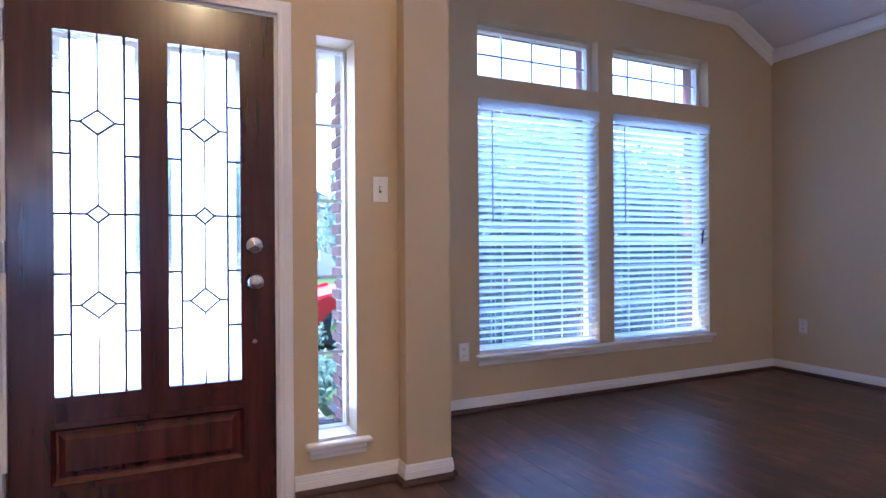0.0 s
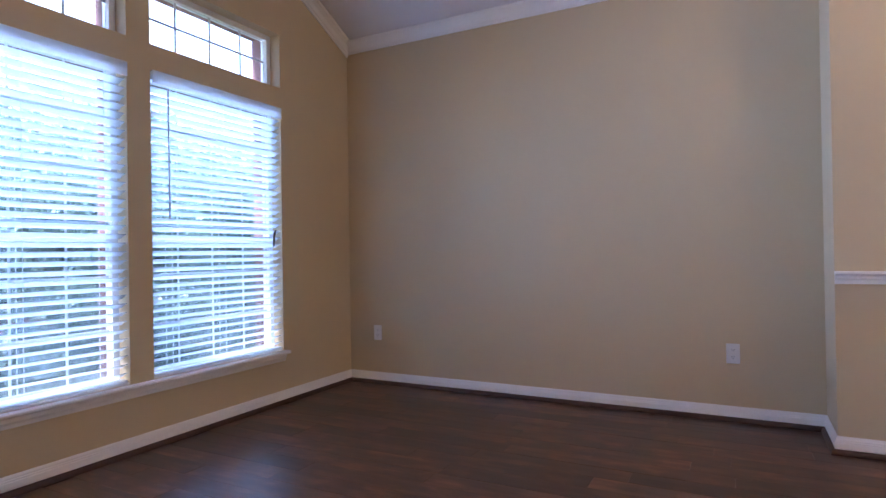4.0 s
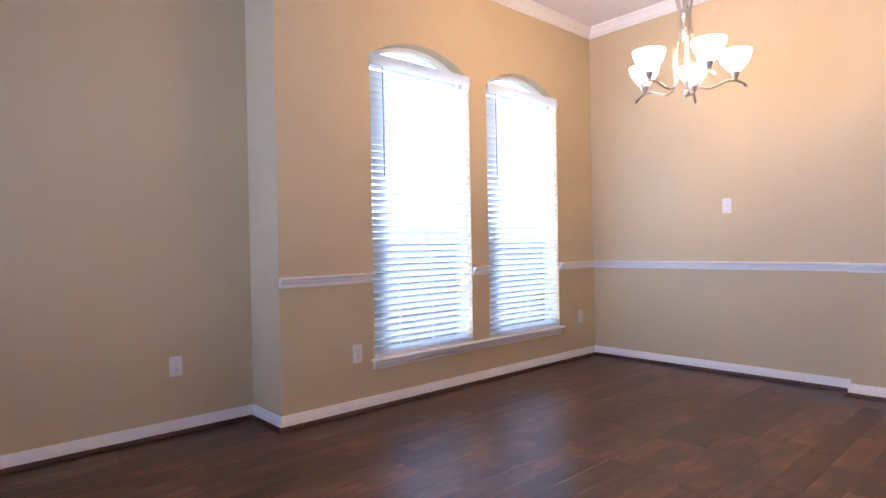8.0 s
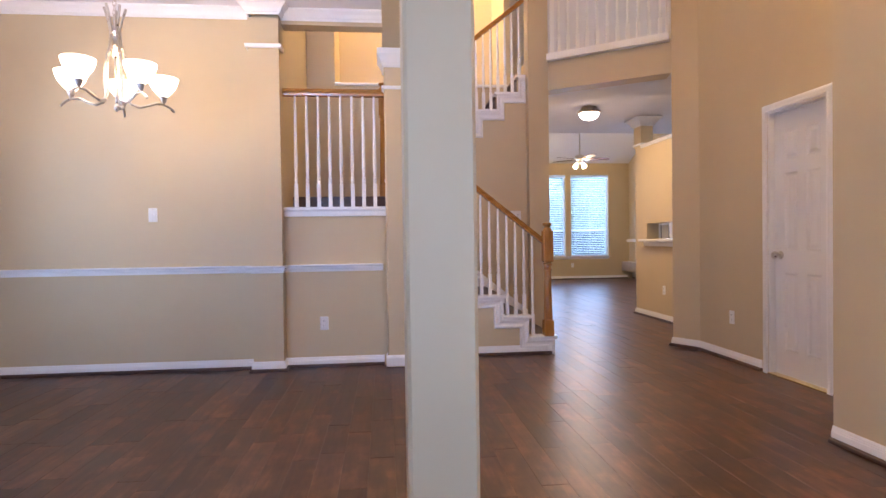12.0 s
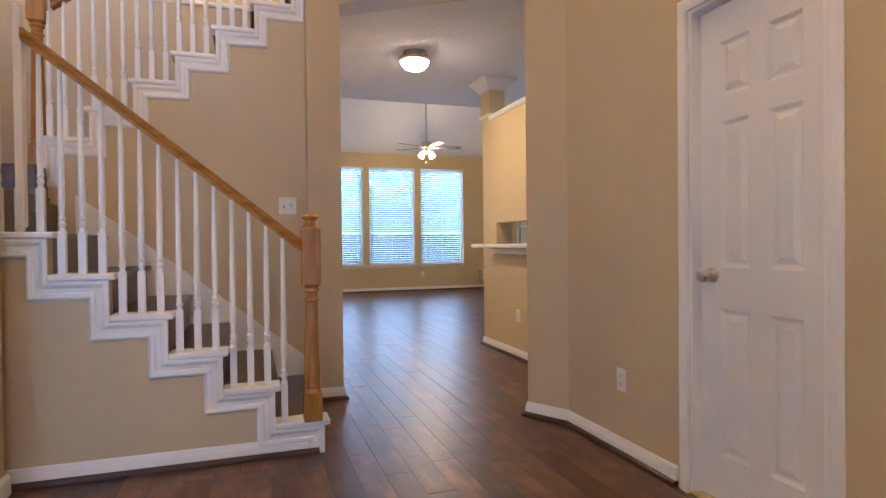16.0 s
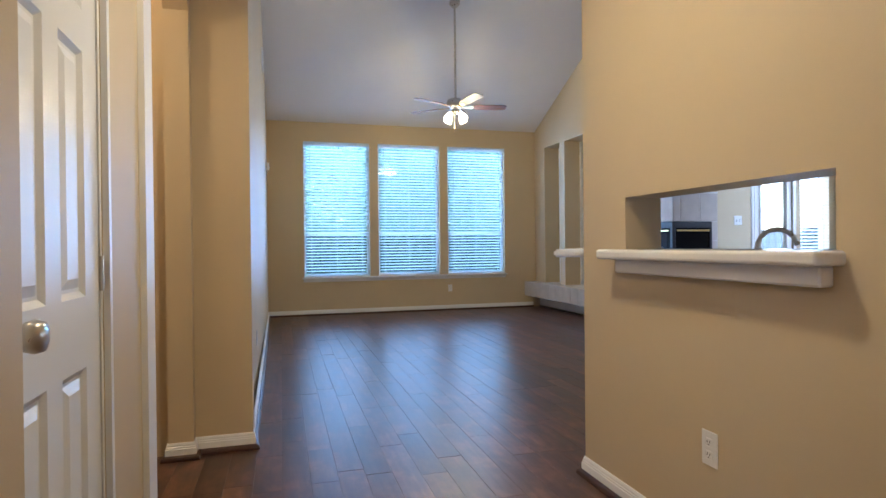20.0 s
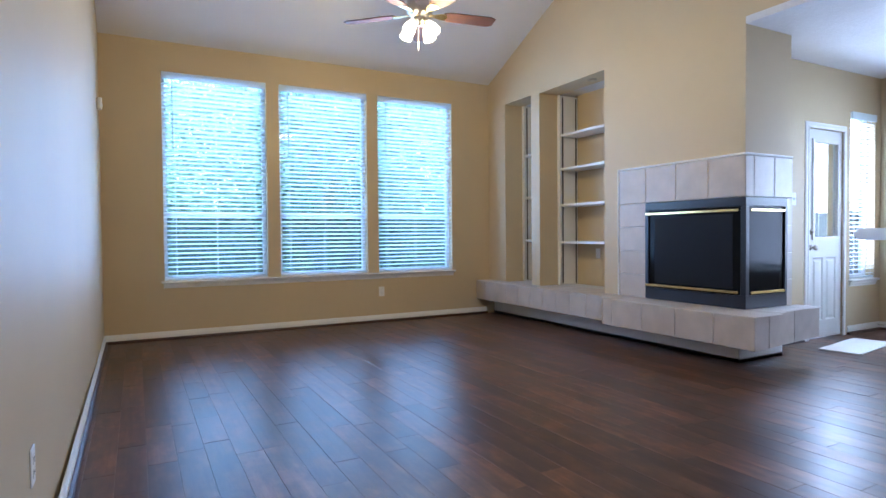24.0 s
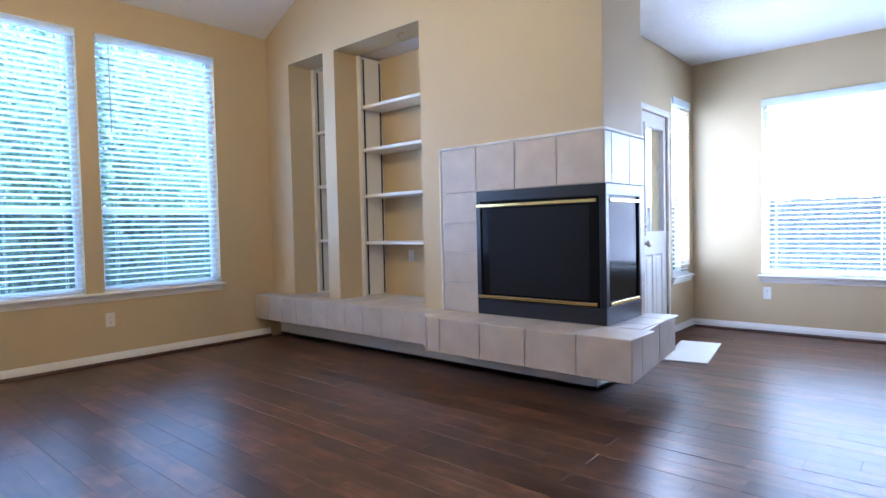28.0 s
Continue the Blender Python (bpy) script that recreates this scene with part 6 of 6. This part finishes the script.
for x, y, h, r in ((-4.9, -18.2, 6.5, 2.1), (-2.3, -18.9, 6.6, 2.2), (0.6, -18.6, 5.4, 2.0), (-7.6, -19.0, 7.5, 2.5), (3.4, -20.5, 7.0, 2.4), (7.6, 14.2, 4.6, 1.7), (-4.5, 15.0, 6.5, 2.4), (11.5, 15.5, 5.0, 2.0), (2.3, 26.5, 6.4, 2.2), (5.1, 10.4, 3.2, 1.2), (8.2, 10.8, 3.3, 1.3), (11.2, 11.0, 3.4, 1.4)):
    tree(x, y, h, r, "leafy garden tree with a dense green crown", 0.22 if y < 0 else 0.45)


def shrub(x, y, sx, sy, sz, n=900):
    ob = thing("shrub", "dense green shrub growing by the house", "shrub", pose(x, y, -0.45), "garden shrubs")
    part("stem", tube([(0, 0, 0), (0.02, 0.03, sz)], [0.03, 0.015], 6), BARK, ob)
    c = part("foliage", clump_mesh(int(n * 1.8), 0.042, (sx, sy, sz), "foliage", LEAF if y < 0 else LEAFSHADED), None, ob)
    c.matrix_local = pose(0, 0, sz)


for x, y, r, h in ((2.2, 6.1, 0.45, 0.27), (1.75, 5.75, 0.28, 0.2), (2.35, 8.5, 0.7, 0.35)):
    shrub(x, y, r, r * 0.9, h, 800)
for x, y in ((2.95, 5.3), (3.45, 5.6), (4.1, 5.25), (4.8, 5.5), (5.5, 5.3), (6.3, 5.6), (7.1, 5.4)):
    shrub(x, y, 0.60, 0.5, 0.78, 1300)
for x in (-6.0, -5.0, -4.0, -2.9, -1.8, -0.8, 0.3, 1.3):
    shrub(x, -15.2 + 0.5 * math.sin(x * 3), 0.85, 0.6, 0.95)
for x in (-6.5, -5.2, -3.7, -2.3, -1.0, 0.4, 1.8):
    shrub(x, -17.0 + 0.5 * math.sin(x * 2), 1.1, 0.8, 1.55, 1600)

# board fences beyond the dining windows and the gardens
def fence(p, q, label):
    ob = thing("fence", label, "fence")
    p, q = Vector((*p, -0.45)), Vector((*q, -0.45))
    n = int((q - p).length / 0.15)
    a = math.degrees(math.atan2(q.y - p.y, q.x - p.x))
    me = mesh_of(bbox(-0.07, 0.07, -0.01, 0.01, 0, 1.85, 0.004), "board", FENCEW)
    for k in range(n):
        b = part("board", me, None, ob)
        b.matrix_world = Matrix.Translation(p.lerp(q, (k + 0.5) / n)) @ pose(0, 0, 0.02 * math.sin(k * 1.7), 0, 0, a)
    for z in (0.35, 1.45):
        part("rail", move(bbox(0, (q - p).length, 0.012, 0.05, z, z + 0.09), Matrix.Translation(p) @ pose(0, 0, 0, 0, 0, a)), FENCEW, ob)


fence((9.1, 6.0), (9.1, -7.0), "weathered grey board fence beside the house")
fence((-13.0, -26.0), (9.0, -26.0), "weathered grey board fence behind the garden")
fence((-11.5, -26.0), (-11.5, -2.0), "weathered grey board fence at the patio")
struct("pavement", bbox(-0.4, 1.9, 5.41, 17.0, -0.46, -0.40), CONCRETE, "pale concrete garden path")
struct("road", bbox(-60, 60, 17.0, 24.0, -0.46, -0.43), CONCRETE, "pale concrete street")


def far_house(x, y, w, d, h):
    """A brick house across the street: walls, gabled roof, windows, door."""
    ob = thing("house", "pale house with a grey gabled roof across the street", "house", pose(x, y, -0.45))
    part("wall", bbox(-w / 2, w / 2, 0, d, 0, h), MORTAR, ob)
    part("roof", prism([(-w / 2 - 0.5, h), (w / 2 + 0.5, h), (0, h + 3.2)], -0.5, d + 0.5, "y"), ROOFM, ob, "grey shingle roof")
    part("gable_trim", prism([(-w / 2 - 0.5, h - 0.01), (-w / 2 - 0.2, h - 0.01), (0, h + 2.98), (w / 2 + 0.2, h - 0.01), (w / 2 + 0.5, h - 0.01), (0, h + 3.24)], -0.56, -0.5, "y"), WHITE, ob)
    part("door", bbox(-0.5, 0.5, -0.05, 0.05, 0, 2.1), MAHOG, ob)
    for k in (-0.33, 0.3):
        wi = part("window", bbox(w * k - 0.7, w * k + 0.7, -0.06, 0.02, 0.9, 2.3), WHITE, ob, "white framed window")
        for c in (-0.32, 0.32):
            part("pane", bbox(w * k + c - 0.28, w * k + c + 0.28, -0.07, -0.055, 1.0, 2.2), BLACKGLASS, wi)


far_house(4.0, 30.0, 11, 8, 3.4)
far_house(-12.0, 31.0, 11, 8, 3.4)
CARRED = metal("red_car_paint", (0.42, 0.018, 0.02), 0.25, 0.0, 0.2)
TYRE = painted("black_rubber", (0.02, 0.02, 0.02), 0.8, 0.1)


def parked_car(m):
    """A small hatchback; local x along it, nose at x = 0."""
    ob = thing("car", "red hatchback parked on the front drive", "car", m)
    side = [(0.02, 0.30), (0.0, 0.55), (0.10, 0.72), (0.95, 0.86), (1.0, 0.88), (3.9, 0.92), (4.08, 0.80), (4.10, 0.35), (3.9, 0.25), (0.2, 0.22)]
    bm = prism(side, -0.83, 0.83, "y")
    bmesh.ops.bevel(bm, geom=bm.edges[:], offset=0.05, segments=2, affect='EDGES')
    part("body", bm, CARRED, ob)
    bm = prism([(0.98, 0.87), (1.62, 1.33), (1.9, 1.40), (3.2, 1.38), (3.85, 0.92)], -0.70, 0.70, "y")
    bmesh.ops.bevel(bm, geom=bm.edges[:], offset=0.06, segments=2, affect='EDGES')
    part("cabin_glass", bm, BLACKGLASS, ob, "dark tinted glass")
    part("roof", bbox(1.75, 3.25, -0.62, 0.62, 1.385, 1.425, 0.015), CARRED, ob)
    for x in (0.78, 3.30):
        for y in (-0.76, 0.76):
            w = part("wheel", move(lathe([(0.18, -0.09), (0.30, -0.09), (0.31, -0.05), (0.31, 0.05), (0.30, 0.09), (0.18, 0.09)], 22), pose(x, y, 0.31, 90)), TYRE, ob)
            part("rim", move(lathe([(0.02, -0.095), (0.17, -0.09), (0.18, 0.09), (0.02, 0.095)], 18), pose(x, y, 0.31, 90)), CHROME, w)
    for y in (-0.58, 0.58):
        part("headlight", bbox(-0.005, 0.12, y - 0.16, y + 0.16, 0.56, 0.68, 0.03), PLATE, ob, "clear headlight")
    part("bumper", bbox(-0.05, 0.10, -0.78, 0.78, 0.30, 0.46, 0.03), CARRED, ob)


parked_car(pose(2.66, 9.9, -0.449))
struct("pavement", bbox(-11.0, XB - T, -12.0, -4.0, -0.46, -0.12), CONCRETE, "pale concrete patio")

# porch: brick floor and brick side wall beside the sidelight
porch = struct("pavement_porch", bbox(-0.6, 2.09, YE + 0.2, 5.4, -0.46, -0.09), MORTAR, "brick porch floor")
pier = struct("wall_porch", bbox(2.12, 2.31, YF + T + 0.001, 4.33, -0.46, 3.0), MORTAR, "red brick porch wall")
struct("ceiling_porch", bbox(-0.6, 2.31, YE + 0.2, 4.9, 2.45, 2.55), WHITE, "white porch ceiling")
# added overhang, not seen: stops a sunbeam reaching the door mat
struct("ceiling_sun_block", bbox(XB - T, -4.9, -10.4, YK - T - 0.01, 2.55, 2.65), WHITE, "unseen white overhang added to keep the sun off the back door mat")
struct("wall_porch_beam", bbox(-0.6, 2.10, 4.7, 4.9, 2.15, 2.45), WHITE, "white porch beam")
bme = mesh_of(bbox(0, 0.012, 0.004, 0.199, 0.0, 0.057, 0.003), "brick", BRICKM)
for r in range(32):
    for k in range(5):
        y = 3.30 + 0.206 * k - (0.103 if r % 2 else 0)
        b = part("brick", bme, None, pier)
        b.matrix_world = pose(2.089, y, -0.08 + 0.068 * r)
bm2 = mesh_of(bbox(0.003, 0.197, 0.003, 0.094, 0, 0.008, 0.002), "brick", BRICKM)
for r in range(14):
    for k in range(6):
        b = part("brick", bm2, None, porch)
        b.matrix_world = pose(0.85 + 0.206 * k - (0.103 if r % 2 else 0), 3.6 + 0.1 * r, -0.0895)
# brick facing outside the living windows
wall("wall_brick_front", 2.33, XE + T + 0.12, YF + T + 0.002, YF + T + 0.11, -0.45, 3.2, [(a, b, 0.34, 2.0) for a, b in LW] + [(a, b, 2.17, 2.53) for a, b in LW], BRICKM, "red brick facing of the front wall")
# brick reveal seen through the back door
bw = struct("wall_brick_back", bbox(-5.62, -5.50, -9.9, YK - T - 0.01, -0.45, 3.0), MORTAR, "red brick wall outside the back door")
bme3 = mesh_of(bbox(-0.012, 0, 0.004, 0.199, 0, 0.057, 0.003), "brick", BRICKM)
for r in range(38):
    for k in range(4):
        b = part("brick", bme3, None, bw)
        b.matrix_world = pose(-5.62, -9.85 + 0.206 * k + (0.103 if r % 2 else 0), -0.1 + 0.068 * r)


# ---- floor planks, laid along the house ----
PW = 0.127
rng = random.Random(11)
floor_ob = scene.objects["floor"]
ROOMS = [(-7.05, 5.80, -12.14, 3.95)]


def inside(x, y):
    """Where the boards are walked on or seen."""
    if y > YD:
        return XW - 0.2 < x < XE and (y < YF if x > 2.0 else y < YE + 0.05)
    if y > -3.9:
        return (XW - 0.2 if y > -2.9 else -7.05) < x < 3.2
    if y > -6.32:
        return -7.05 < x < 2.4
    return -7.05 < x < XL and (x > XF - 0.6 or y > YK)


near = []
rest_v, rest_f = [], []
SHARED = {}
c = 0
x = -7.05
while x < 5.75:
    y = -12.14 - rng.uniform(0, 1.0)
    while y < 3.95:
        L = rng.choice((0.45, 0.6, 0.75, 0.9, 1.05, 1.2))
        if inside(x + PW / 2, y + L / 2) or inside(x + PW / 2, y + 0.05) or inside(x + PW / 2, y + L - 0.05):
            dz = rng.uniform(-0.0006, 0.0006)
            if -2.6 < x < 0.20 and -10.6 < y < -5.2 and len(near) < 298:
                near.append((x, y, L, dz))
            else:
                i = len(rest_v)
                g, e = 0.0002, 0.0011
                x0, x1, y0, y1 = x + g, x + PW - g, y + g, y + L - g
                z = dz
                rest_v += [(x0, y0, z - 0.0008), (x1, y0, z - 0.0008), (x1, y1, z - 0.0008), (x0, y1, z - 0.0008),
                           (x0 + e, y0 + e, z), (x1 - e, y0 + e, z), (x1 - e, y1 - e, z), (x0 + e, y1 - e, z),
                           (x0, y0, -0.0138), (x1, y0, -0.0138), (x1, y1, -0.0138), (x0, y1, -0.0138)]
                rest_f += [(i + 4, i + 5, i + 6, i + 7)] + [(i + k, i + (k + 1) % 4, i + 4 + (k + 1) % 4, i + 4 + k) for k in range(4)] + [(i + 8 + k, i + 8 + (k + 1) % 4, i + (k + 1) % 4, i + k) for k in range(4)]
        y += L
    x += PW
for x, y, L, dz in near:
    if L not in SHARED:
        bm = bmesh.new()
        g, e = 0.0002, 0.0011
        lo = [bm.verts.new(p) for p in ((g, g, -0.0008), (PW - g, g, -0.0008), (PW - g, L - g, -0.0008), (g, L - g, -0.0008))]
        hi = [bm.verts.new(p) for p in ((g + e, g + e, 0), (PW - g - e, g + e, 0), (PW - g - e, L - g - e, 0), (g + e, L - g - e, 0))]
        dn = [bm.verts.new((v.co.x, v.co.y, -0.0138)) for v in lo]
        bm.faces.new(hi)
        for k in range(4):
            bm.faces.new((lo[k], lo[(k + 1) % 4], hi[(k + 1) % 4], hi[k]))
            bm.faces.new((dn[k], dn[(k + 1) % 4], lo[(k + 1) % 4], lo[k]))
        SHARED[L] = mesh_of(bm, "plank", PLANK)
    p = part("plank", SHARED[L], None, floor_ob)
    p.matrix_world = pose(x, y, dz)
me = bpy.data.meshes.new("planks")
me.from_pydata(rest_v, [], rest_f)
me.materials.append(PLANKS)
pl = new("planks", me)
pl.parent = floor_ob
tagged(pl, "dark stained wooden floor planks", kind="stuff")
